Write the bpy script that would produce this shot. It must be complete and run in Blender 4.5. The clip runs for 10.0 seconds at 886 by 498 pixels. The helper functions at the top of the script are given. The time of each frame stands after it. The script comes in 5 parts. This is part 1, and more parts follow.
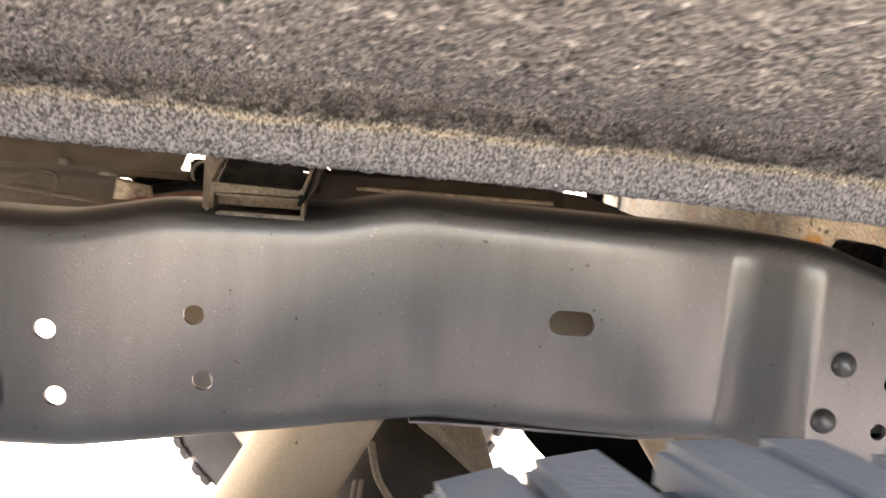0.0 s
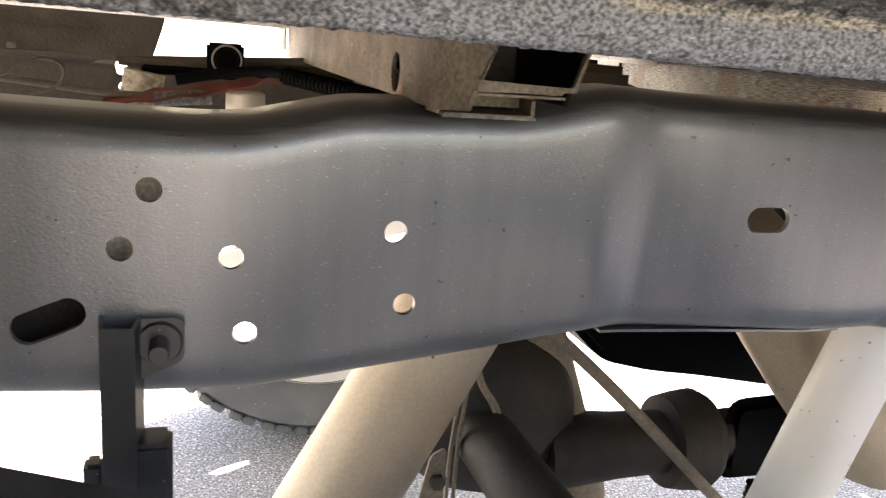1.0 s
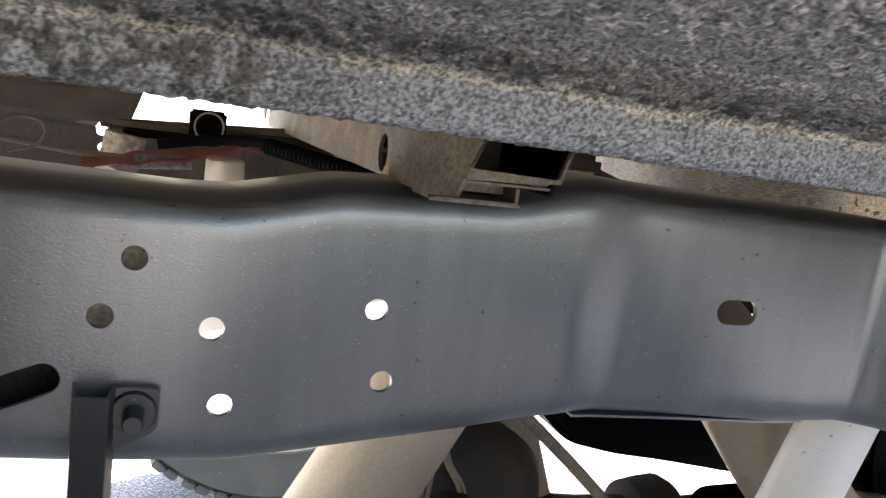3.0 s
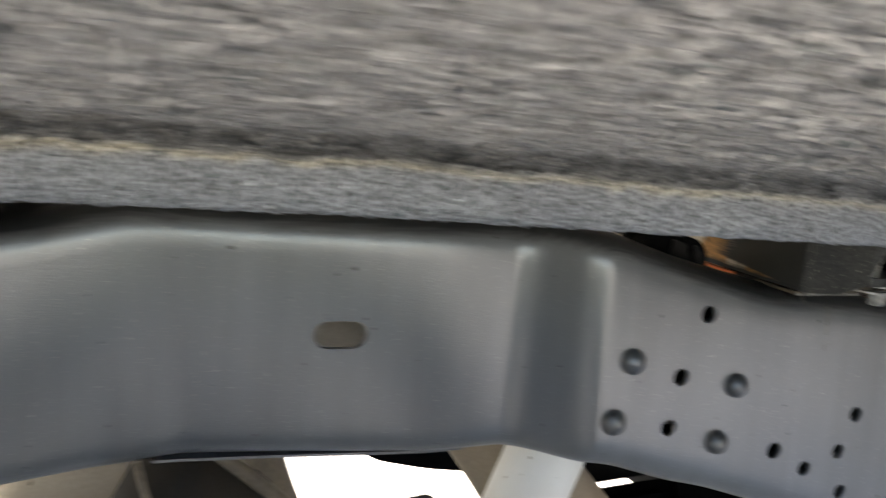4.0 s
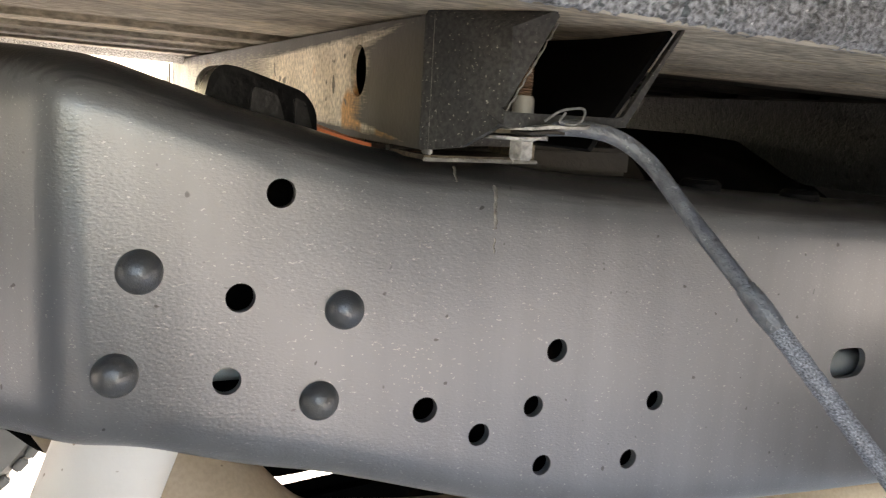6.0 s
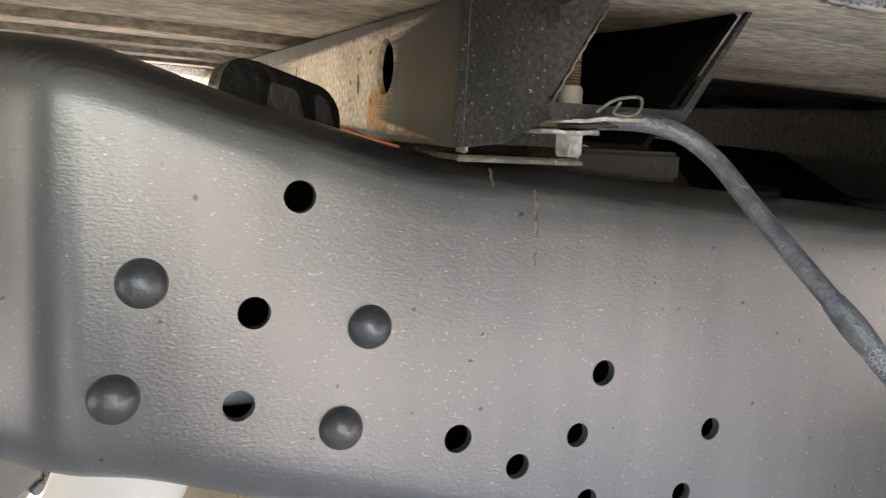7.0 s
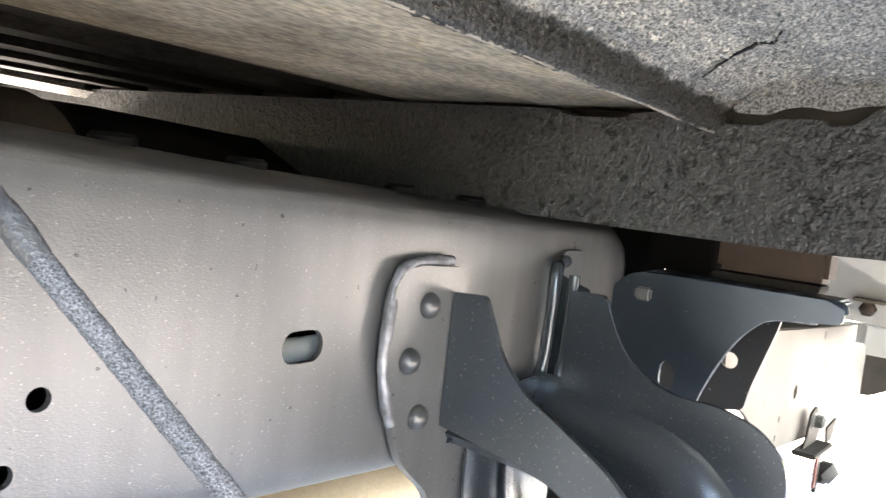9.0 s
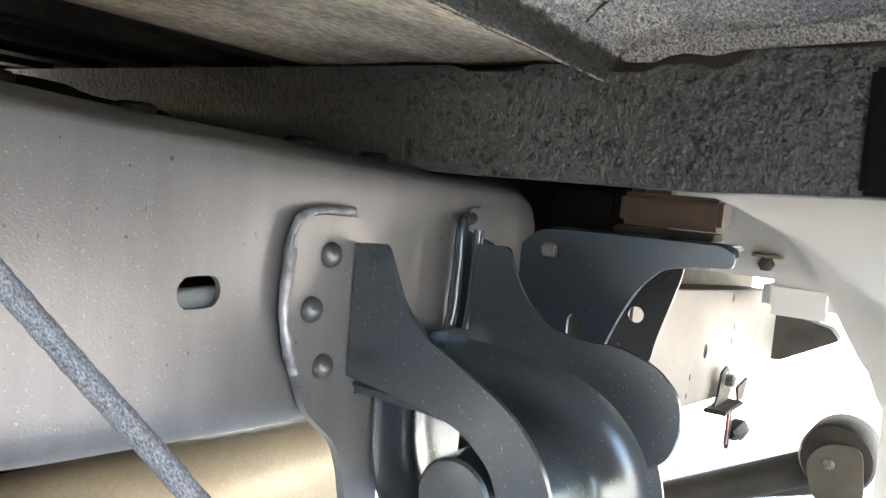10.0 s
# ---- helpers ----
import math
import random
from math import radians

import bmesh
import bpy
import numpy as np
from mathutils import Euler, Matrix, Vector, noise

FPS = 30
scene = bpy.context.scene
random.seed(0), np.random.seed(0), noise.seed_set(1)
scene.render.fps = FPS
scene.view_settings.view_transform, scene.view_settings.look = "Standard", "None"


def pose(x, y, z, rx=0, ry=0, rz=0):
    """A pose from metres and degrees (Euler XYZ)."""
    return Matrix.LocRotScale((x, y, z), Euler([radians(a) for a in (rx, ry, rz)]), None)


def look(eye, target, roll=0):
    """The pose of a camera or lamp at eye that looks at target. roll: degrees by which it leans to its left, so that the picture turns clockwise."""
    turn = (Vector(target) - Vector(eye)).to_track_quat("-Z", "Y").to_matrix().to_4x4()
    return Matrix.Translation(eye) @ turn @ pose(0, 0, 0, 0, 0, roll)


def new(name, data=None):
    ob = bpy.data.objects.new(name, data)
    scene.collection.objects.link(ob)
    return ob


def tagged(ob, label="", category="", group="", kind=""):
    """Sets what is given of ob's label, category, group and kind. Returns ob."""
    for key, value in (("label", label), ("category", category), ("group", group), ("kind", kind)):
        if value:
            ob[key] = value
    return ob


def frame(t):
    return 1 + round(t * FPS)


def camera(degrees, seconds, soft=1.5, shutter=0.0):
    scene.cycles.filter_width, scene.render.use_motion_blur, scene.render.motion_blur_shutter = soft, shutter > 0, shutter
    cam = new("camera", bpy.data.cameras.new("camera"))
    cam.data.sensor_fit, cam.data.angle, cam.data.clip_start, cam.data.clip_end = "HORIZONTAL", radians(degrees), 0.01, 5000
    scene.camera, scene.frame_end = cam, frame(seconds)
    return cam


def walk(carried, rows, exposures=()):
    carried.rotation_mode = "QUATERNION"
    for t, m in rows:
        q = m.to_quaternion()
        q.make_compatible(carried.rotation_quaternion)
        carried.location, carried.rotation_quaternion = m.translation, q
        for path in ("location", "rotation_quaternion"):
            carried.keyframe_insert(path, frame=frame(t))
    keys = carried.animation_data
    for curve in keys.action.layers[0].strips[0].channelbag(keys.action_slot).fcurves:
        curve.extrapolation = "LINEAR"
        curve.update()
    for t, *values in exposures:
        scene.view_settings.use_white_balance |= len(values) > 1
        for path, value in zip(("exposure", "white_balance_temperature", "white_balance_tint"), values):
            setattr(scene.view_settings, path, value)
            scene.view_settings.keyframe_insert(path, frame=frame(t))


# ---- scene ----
# ---- camera ----
cam = camera(56.87, 10.0, soft=1.2, shutter=0.3)
PATH = [
    (0, (0.306, 0.033, 0.889), (0.563, 2.004, 0.666), 4.9),
    (0.5, (0.132, 0.131, 0.886), (0.775, 1.978, 0.466), 4.8),
    (1, (0.018, 0.172, 0.877), (0.611, 2.018, 0.387), 4.5),
    (1.5, (-0.015, 0.188, 0.886), (0.625, 2.035, 0.463), 4.5),
    (2, (-0.035, 0.182, 0.866), (0.641, 2.037, 0.546), 5.1),
    (2.2, (-0.038, 0.175, 0.851), (0.623, 2.04, 0.559), 5.6),
    (3.3, (0.052, 0.164, 0.894), (0.726, 2.019, 0.574), 8.0),
    (3.5, (0.111, 0.145, 0.877), (0.74, 2.029, 0.638), 6.7),
    (4, (0.396, 0.137, 0.933), (1.042, 2.0, 0.6), 4.3),
    (4.5, (0.632, 0.157, 0.887), (1.528, 1.904, 0.506), 4.3),
    (5, (0.7, 0.208, 0.864), (1.596, 1.955, 0.485), 4.4),
    (5.5, (0.747, 0.254, 0.837), (1.626, 2.012, 0.468), 3.9),
    (7, (0.776, 0.341, 0.806), (1.565, 2.154, 0.507), 3.1),
    (7.5, (0.83, 0.325, 0.794), (1.672, 2.118, 0.516), 2.9),
    (8, (0.888, 0.316, 0.795), (2.073, 1.907, 0.534), 4.2),
    (8.5, (0.928, 0.292, 0.781), (2.362, 1.667, 0.559), 5.0),
    (9, (0.933, 0.281, 0.77), (2.494, 1.519, 0.592), 6.3),
    (9.5, (0.94, 0.27, 0.755), (2.577, 1.412, 0.63), 5.9),
    (10, (0.944, 0.24, 0.726), (2.595, 1.358, 0.566), 5.0),
]
walk(cam, [(t, look(eye, target, roll)) for t, eye, target, roll in PATH],
     [(0.0, 3.85, 9800, 24), (0.5, 3.85, 9200, 22), (1.0, 3.58, 8900, 20), (2.0, 3.33, 8250, 17), (3.5, 3.32, 7600, 16), (4.0, 3.25, 8050, 12), (4.5, 3.53, 8800, 15), (5.0, 3.67, 9000, 16), (7.0, 3.85, 8800, 16), (8.0, 4.3, 8800, 16), (8.5, 4.65, 8700, 15), (9.5, 4.75, 8700, 14), (10.0, 4.45, 8500, 13)])
# ---- light ----
world = bpy.data.worlds.new("world")
scene.world = world
world.use_nodes = True
wn = world.node_tree.nodes
sky = wn.new("ShaderNodeTexSky")
sky.sky_type, sky.sun_disc = "NISHITA", False
SUN_EL, SUN_AZ = radians(60), radians(8)
sky.sun_elevation, sky.sun_rotation = SUN_EL, SUN_AZ
wn["Background"].inputs["Strength"].default_value = 0.14
world.node_tree.links.new(sky.outputs[0], wn["Background"].inputs["Color"])
sun_data = bpy.data.lights.new("sun", "SUN")
sun_data.energy, sun_data.angle, sun_data.color = 4.2, radians(0.5), (1.0, 0.95, 0.88)
sun = new("sun", sun_data)
sun_dir = Vector((math.sin(SUN_AZ) * math.cos(SUN_EL), math.cos(SUN_AZ) * math.cos(SUN_EL), math.sin(SUN_EL)))
sun.matrix_world = look(sun_dir * 20, (0, 0, 0))


# ---- materials ----
def mat(name, base, rough=0.5, metal=0.0, second=None, scale=8.0, mix=0.5, grain=200.0, bump=0.15, spots=None, spot_scale=90.0, spot_cut=0.72, stretch=(1, 1, 1), depth=0.002, grit=0.0, coarse=0.0, spec=0.5, specks=None, speck_scale=120.0, speck_cut=0.74, pits=0.0, vary=0.12):
    """A procedural surface: a base and a second colour in clouds, fine grain in the relief, and small spots."""
    m = bpy.data.materials.new(name)
    m.use_nodes = True
    nt = m.node_tree
    n, l = nt.nodes, nt.links
    b = n["Principled BSDF"]
    co = n.new("ShaderNodeTexCoord")
    mp = n.new("ShaderNodeMapping")
    mp.inputs["Scale"].default_value = stretch
    l.new(co.outputs["Object"], mp.inputs["Vector"])
    big = n.new("ShaderNodeTexNoise")
    big.inputs["Scale"].default_value, big.inputs["Detail"].default_value = scale, 6
    l.new(mp.outputs[0], big.inputs["Vector"])
    fine = n.new("ShaderNodeTexNoise")
    fine.inputs["Scale"].default_value, fine.inputs["Detail"].default_value = grain, 3
    l.new(mp.outputs[0], fine.inputs["Vector"])
    ramp = n.new("ShaderNodeMapRange")
    ramp.inputs["From Min"].default_value, ramp.inputs["From Max"].default_value = 0.35, 0.68
    ramp.inputs["To Max"].default_value = mix
    l.new(big.outputs[0], ramp.inputs["Value"])
    cm = n.new("ShaderNodeMix")
    cm.data_type = "RGBA"
    cm.inputs["A"].default_value = (*base, 1)
    cm.inputs["B"].default_value = (*(second or [min(1, c * 1.5) for c in base]), 1)
    l.new(ramp.outputs[0], cm.inputs["Factor"])
    out = cm.outputs["Result"]
    if spots:
        sp = n.new("ShaderNodeTexNoise")
        sp.inputs["Scale"].default_value, sp.inputs["Detail"].default_value = spot_scale, 2
        l.new(mp.outputs[0], sp.inputs["Vector"])
        st = n.new("ShaderNodeMapRange")
        st.inputs["From Min"].default_value, st.inputs["From Max"].default_value = spot_cut, spot_cut + 0.04
        l.new(sp.outputs[0], st.inputs["Value"])
        c2 = n.new("ShaderNodeMix")
        c2.data_type = "RGBA"
        c2.inputs["B"].default_value = (*spots, 1)
        l.new(out, c2.inputs["A"])
        l.new(st.outputs[0], c2.inputs["Factor"])
        out = c2.outputs["Result"]
    if specks:
        sn = n.new("ShaderNodeTexNoise")
        sn.inputs["Scale"].default_value, sn.inputs["Detail"].default_value = speck_scale, 1
        l.new(co.outputs["Object"], sn.inputs["Vector"])
        ss = n.new("ShaderNodeMapRange")
        ss.inputs["From Min"].default_value, ss.inputs["From Max"].default_value = speck_cut, speck_cut + 0.03
        l.new(sn.outputs[0], ss.inputs["Value"])
        c3 = n.new("ShaderNodeMix")
        c3.data_type = "RGBA"
        c3.inputs["B"].default_value = (*specks, 1)
        l.new(out, c3.inputs["A"])
        l.new(ss.outputs[0], c3.inputs["Factor"])
        out = c3.outputs["Result"]
    if grit:
        gr = n.new("ShaderNodeMapRange")
        gr.inputs["From Min"].default_value, gr.inputs["From Max"].default_value = 0.36, 0.64
        gr.inputs["To Min"].default_value, gr.inputs["To Max"].default_value = 1 - grit, 1 + grit
        l.new(fine.outputs[0], gr.inputs["Value"])
        mu = n.new("ShaderNodeMix")
        mu.data_type, mu.blend_type = "RGBA", "MULTIPLY"
        mu.inputs["Factor"].default_value = 1
        l.new(out, mu.inputs["A"])
        l.new(gr.outputs[0], mu.inputs["B"])
        out = mu.outputs["Result"]
    l.new(out, b.inputs["Base Color"])
    rr = n.new("ShaderNodeMapRange")
    rr.inputs["To Min"].default_value, rr.inputs["To Max"].default_value = max(0.05, rough - vary), min(1, rough + vary)
    l.new(big.outputs[0], rr.inputs["Value"])
    l.new(rr.outputs[0], b.inputs["Roughness"])
    b.inputs["Metallic"].default_value, b.inputs["Specular IOR Level"].default_value = metal, spec
    bp = n.new("ShaderNodeBump")
    bp.inputs["Strength"].default_value, bp.inputs["Distance"].default_value = bump, depth
    height = fine.outputs[0]
    if coarse:
        lump = n.new("ShaderNodeTexNoise")
        lump.inputs["Scale"].default_value, lump.inputs["Detail"].default_value = grain * 0.3, 2
        l.new(mp.outputs[0], lump.inputs["Vector"])
        add = n.new("ShaderNodeMath")
        add.operation = "MULTIPLY_ADD"
        add.inputs[1].default_value = coarse
        l.new(lump.outputs[0], add.inputs[0])
        l.new(fine.outputs[0], add.inputs[2])
        height = add.outputs[0]
    if pits:
        dip = n.new("ShaderNodeMath")
        dip.operation = "MULTIPLY_ADD"
        dip.inputs[1].default_value = -pits
        l.new(ss.outputs[0], dip.inputs[0])
        l.new(height, dip.inputs[2])
        height = dip.outputs[0]
    l.new(height, bp.inputs["Height"])
    l.new(bp.outputs[0], b.inputs["Normal"])
    return m


M_RAIL = mat("rail_paint", (0.135, 0.141, 0.15), 0.30, 0.3, (0.158, 0.155, 0.148), 4, 0.8, 760, 0.37, (0.26, 0.255, 0.245), 680, 0.67, stretch=(0.5, 1, 1), depth=0.0005, spec=0.8, specks=(0.045, 0.044, 0.042), speck_scale=130, speck_cut=0.765, vary=0.03)

M_RIVET = mat("rivet_paint", (0.098, 0.104, 0.113), 0.38, 0.62, (0.12, 0.117, 0.11), 40, 0.8, 900, 0.4, depth=0.0005, spec=0.8, vary=0.05)


def streaks(m, low=0.86, high=1.05):
    """Faint dirt run down a surface."""
    n, l = m.node_tree.nodes, m.node_tree.links
    bsdf = n["Principled BSDF"]
    source = bsdf.inputs["Base Color"].links[0].from_socket
    co, mp = n.new("ShaderNodeTexCoord"), n.new("ShaderNodeMapping")
    mp.inputs["Scale"].default_value = (1, 1, 0.06)
    no, mr, mu = n.new("ShaderNodeTexNoise"), n.new("ShaderNodeMapRange"), n.new("ShaderNodeMix")
    no.inputs["Scale"].default_value, no.inputs["Detail"].default_value = 38, 5
    mr.inputs["From Min"].default_value, mr.inputs["From Max"].default_value = 0.3, 0.7
    mr.inputs["To Min"].default_value, mr.inputs["To Max"].default_value = low, high
    mu.data_type, mu.blend_type = "RGBA", "MULTIPLY"
    mu.inputs["Factor"].default_value = 1
    l.new(co.outputs["Object"], mp.inputs["Vector"])
    l.new(mp.outputs[0], no.inputs["Vector"])
    l.new(no.outputs[0], mr.inputs["Value"])
    l.new(source, mu.inputs["A"])
    l.new(mr.outputs[0], mu.inputs["B"])
    l.new(mu.outputs["Result"], bsdf.inputs["Base Color"])


streaks(M_RAIL)
M_COAT = mat("stone_guard", (0.7, 0.7, 0.7), 0.38, 0.0, (1.02, 1.02, 1.0), 9, 0.6, 420, 1.0, (1.9, 1.85, 1.75), 300, 0.69, depth=0.0018, grit=0.75, spec=0.65, specks=(0.22, 0.275, 0.27), speck_scale=170, speck_cut=0.67)


def coat_tints(m, plain, layers):
    """Tints a grey coat: its plain colour, and layers of (point attribute, colour) over it."""
    n, l = m.node_tree.nodes, m.node_tree.links
    bsdf = n["Principled BSDF"]
    source = bsdf.inputs["Base Color"].links[0].from_socket
    out = None
    for name, colour in layers:
        at, mx = n.new("ShaderNodeAttribute"), n.new("ShaderNodeMix")
        at.attribute_name = name
        mx.data_type = "RGBA"
        mx.inputs["A"].default_value, mx.inputs["B"].default_value = (*plain, 1), (*colour, 1)
        if out:
            l.new(out, mx.inputs["A"])
        l.new(at.outputs["Fac"], mx.inputs["Factor"])
        out = mx.outputs["Result"]
    mu = n.new("ShaderNodeMix")
    mu.data_type, mu.blend_type = "RGBA", "MULTIPLY"
    mu.inputs["Factor"].default_value = 1
    l.new(source, mu.inputs["A"])
    l.new(out, mu.inputs["B"])
    l.new(mu.outputs["Result"], bsdf.inputs["Base Color"])


coat_tints(M_COAT, (0.35, 0.34, 0.325), [("pale", (0.62, 0.58, 0.50)), ("smooth", (0.21, 0.218, 0.235)), ("dark_tint", (0.035, 0.031, 0.025)), ("dust", (0.36, 0.315, 0.23))])
M_BED = mat("dusty_steel", (0.54, 0.47, 0.365), 0.7, 0.0, (0.16, 0.137, 0.105), 14, 0.85, 170, 0.5, (0.42, 0.35, 0.24), 30, 0.62, stretch=(0.5, 1, 1), depth=0.002, grit=0.35)
M_SILLX = mat("weathered_steel", (0.66, 0.58, 0.46), 0.55, 0.1, (0.42, 0.35, 0.25), 22, 0.85, 260, 0.25, (0.55, 0.27, 0.08), 12, 0.58, depth=0.001, grit=0.3, specks=(0.09, 0.075, 0.055), speck_scale=70, speck_cut=0.67)
M_SILLB = mat("blackened_steel", (0.02, 0.021, 0.0215), 0.5, 0.0, (0.046, 0.044, 0.04), 18, 0.8, 420, 0.4, (0.22, 0.21, 0.18), 560, 0.675, depth=0.0008, grit=0.4, spec=0.35)
M_SILLA = mat("brown_weathered_steel", (0.135, 0.105, 0.07), 0.65, 0.0, (0.068, 0.053, 0.035), 24, 0.85, 260, 0.5, (0.27, 0.15, 0.07), 14, 0.69, depth=0.002, grit=0.35, specks=(0.06, 0.05, 0.038), speck_scale=90, speck_cut=0.65)


def darken(m, dark):
    """Darkens a surface by a point attribute, broken up by noise."""
    n, l = m.node_tree.nodes, m.node_tree.links
    bsdf = n["Principled BSDF"]
    source = bsdf.inputs["Base Color"].links[0].from_socket
    at, no, mx = n.new("ShaderNodeAttribute"), n.new("ShaderNodeTexNoise"), n.new("ShaderNodeMix")
    at.attribute_name = "darkening"
    no.inputs["Scale"].default_value, no.inputs["Detail"].default_value = 60, 5
    add, lim = n.new("ShaderNodeMath"), n.new("ShaderNodeMapRange")
    add.operation = "MULTIPLY_ADD"
    add.inputs[1].default_value = 0.7
    l.new(no.outputs[0], add.inputs[0])
    l.new(at.outputs["Fac"], add.inputs[2])
    lim.inputs["From Min"].default_value, lim.inputs["From Max"].default_value = 0.55, 1.15
    l.new(add.outputs[0], lim.inputs["Value"])
    mx.data_type = "RGBA"
    mx.inputs["B"].default_value = dark
    l.new(source, mx.inputs["A"])
    l.new(lim.outputs[0], mx.inputs["Factor"])
    l.new(mx.outputs["Result"], bsdf.inputs["Base Color"])


darken(M_SILLX, (0.028, 0.027, 0.024, 1))
darken(M_RAIL, (0.022, 0.0225, 0.024, 1))
M_BLACK = mat("black_paint", (0.02, 0.021, 0.023), 0.36, 0.0, (0.04, 0.04, 0.04), 10, 0.5, 300, 0.1, (0.3, 0.3, 0.3), 150, 0.74)
M_UNDER = mat("undercoat", (0.015, 0.0158, 0.0172), 0.36, 0.0, (0.041, 0.043, 0.043), 3.5, 0.85, 330, 0.8, (0.15, 0.145, 0.13), 240, 0.70, depth=0.003, grit=0.35, spec=0.6, coarse=1.6, specks=(0.003, 0.003, 0.003), speck_scale=130, speck_cut=0.63, pits=2.0)
M_TAN = mat("tan_dusty_pipe", (0.40, 0.33, 0.245), 0.5, 0.2, (0.29, 0.23, 0.165), 5, 0.8, 240, 0.15, (0.42, 0.35, 0.25), 16, 0.70, grit=0.07, specks=(0.07, 0.045, 0.03), speck_scale=75, speck_cut=0.775)
M_ZINC = mat("bright_zinc", (0.55, 0.54, 0.5), 0.4, 0.4, (0.4, 0.38, 0.34), 30, 0.7, 200, 0.2)
M_WHITE = mat("white_paint", (0.55, 0.55, 0.53), 0.4, 0.0, (0.45, 0.44, 0.41), 8, 0.6, 120, 0.1, specks=(0.1, 0.085, 0.07), speck_scale=60, speck_cut=0.77)
# paler copy of the tyre rubber, with skylight in its colour
M_RUBBER = mat("skylit_tyre_rubber", (0.24, 0.27, 0.295), 0.6, 0.0, (0.31, 0.335, 0.35), 12, 0.7, 240, 0.4, (0.5, 0.51, 0.52), 120, 0.72)
M_TYRE = mat("dark_tyre_rubber", (0.1, 0.106, 0.114), 0.65, 0.0, (0.16, 0.163, 0.168), 12, 0.7, 240, 0.4, (0.3, 0.3, 0.3), 120, 0.72)
M_STEEL = mat("zinc_steel", (0.13, 0.13, 0.125), 0.5, 0.1, (0.06, 0.055, 0.045), 90, 0.85, 300, 0.5, depth=0.003, grit=0.4)
M_CRUMPLE = mat("crumpled_zinc_steel", (0.34, 0.335, 0.32), 0.45, 0.4, (0.15, 0.14, 0.12), 110, 0.85, 300, 0.4, depth=0.002, grit=0.3)
M_ALLOY = mat("silver_alloy", (0.75, 0.75, 0.74), 0.35, 0.2, (0.55, 0.55, 0.54), 10, 0.5, 200, 0.1)
M_DARK = mat("dark_iron", (0.013, 0.012, 0.011), 0.65, 0.0, (0.04, 0.032, 0.024), 14, 0.7, 150, 0.5, spec=0.3)
M_BROWN = mat("brown_rubber", (0.035, 0.022, 0.015), 0.6, 0.0, (0.075, 0.046, 0.03), 20, 0.7, 120, 0.3)
M_SLEEVE = mat("woven_sleeve", (0.04, 0.046, 0.056), 0.5, 0.0, (0.34, 0.37, 0.42), 1000, 0.75, 1500, 0.6, depth=0.0008, grit=0.35)
M_RED = mat("red_plastic", (0.15, 0.02, 0.012), 0.5, 0.0, (0.06, 0.014, 0.01), 15, 0.7)
M_ORANGE = mat("orange_plastic", (0.65, 0.16, 0.06), 0.5)
M_GROUND = mat("sunlit_ground", (0.26, 0.266, 0.277), 0.85, 0.0, (0.35, 0.354, 0.362), 2, 0.6, 160, 0.9, (0.6, 0.6, 0.6), 190, 0.57, depth=0.004, grit=0.45)

M_DUSTB = mat("brown_dust", (0.2, 0.165, 0.12), 0.7, 0.0, (0.11, 0.09, 0.068), 14, 0.8, 150, 0.3, grit=0.15)
M_DUSTY = mat("brown_dusty_iron", (0.066, 0.055, 0.041), 0.75, 0.0, (0.03, 0.025, 0.019), 14, 0.8, 150, 0.4)
M_STRAP = mat("brown_black_strap", (0.02, 0.015, 0.012), 0.6, 0.0, (0.045, 0.034, 0.026), 12, 0.8, 200, 0.3, spec=0.3)
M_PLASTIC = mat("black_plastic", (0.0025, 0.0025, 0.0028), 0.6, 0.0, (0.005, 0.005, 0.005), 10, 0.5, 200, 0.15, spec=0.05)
M_HANG = mat("bracket_paint", (0.07, 0.09, 0.108), 0.24, 0.6, (0.088, 0.1, 0.112), 9, 0.5, 600, 0.14, (0.3, 0.31, 0.32), 460, 0.685, depth=0.0006, spec=0.8, vary=0.03)
M_BLOCK = mat("glossy_black_rubber", (0.0015, 0.0015, 0.0018), 0.3, 0.0, (0.003, 0.0028, 0.0028), 20, 0.6, 200, 0.15, spec=0.06)
M_RIB = mat("lit_black_rubber", (0.006, 0.0055, 0.0055), 0.3, 0.0, (0.009, 0.0075, 0.007), 30, 0.7, 200, 0.15, spec=0.2)
M_DARKSTEEL = mat("dark_steel", (0.018, 0.018, 0.019), 0.55, 0.0, (0.05, 0.045, 0.038), 10, 0.7, 170, 0.4, stretch=(0.4, 1, 1), depth=0.002, grit=0.3, spec=0.15)
M_FAR = mat("brown_rail_paint", (0.098, 0.08, 0.057), 0.6, 0.0, (0.055, 0.045, 0.033), 9, 0.7, 200, 0.3, grit=0.15)
M_SHOCK = mat("bright_white_paint", (0.78, 0.78, 0.75), 0.4, 0.0, (0.7, 0.68, 0.62), 10, 0.6, 150, 0.1, specks=(0.4, 0.36, 0.3), speck_scale=120, speck_cut=0.74)
M_MOUNT = mat("mount_paint", (0.07, 0.093, 0.115), 0.33, 0.8, (0.09, 0.11, 0.13), 8, 0.5, 250, 0.12, (0.4, 0.42, 0.44), 420, 0.72, depth=0.0006, spec=0.8, vary=0.03)
M_WELD = mat("weld", (0.32, 0.33, 0.36), 0.4, 0.4, (0.08, 0.08, 0.088), 60, 0.9, 200, 0.6)
M_WORN = mat("worn_edge", (0.2, 0.19, 0.17), 0.6, 0.1, (0.05, 0.045, 0.04), 120, 0.9, 300, 0.4, (0.35, 0.33, 0.3), 160, 0.66)
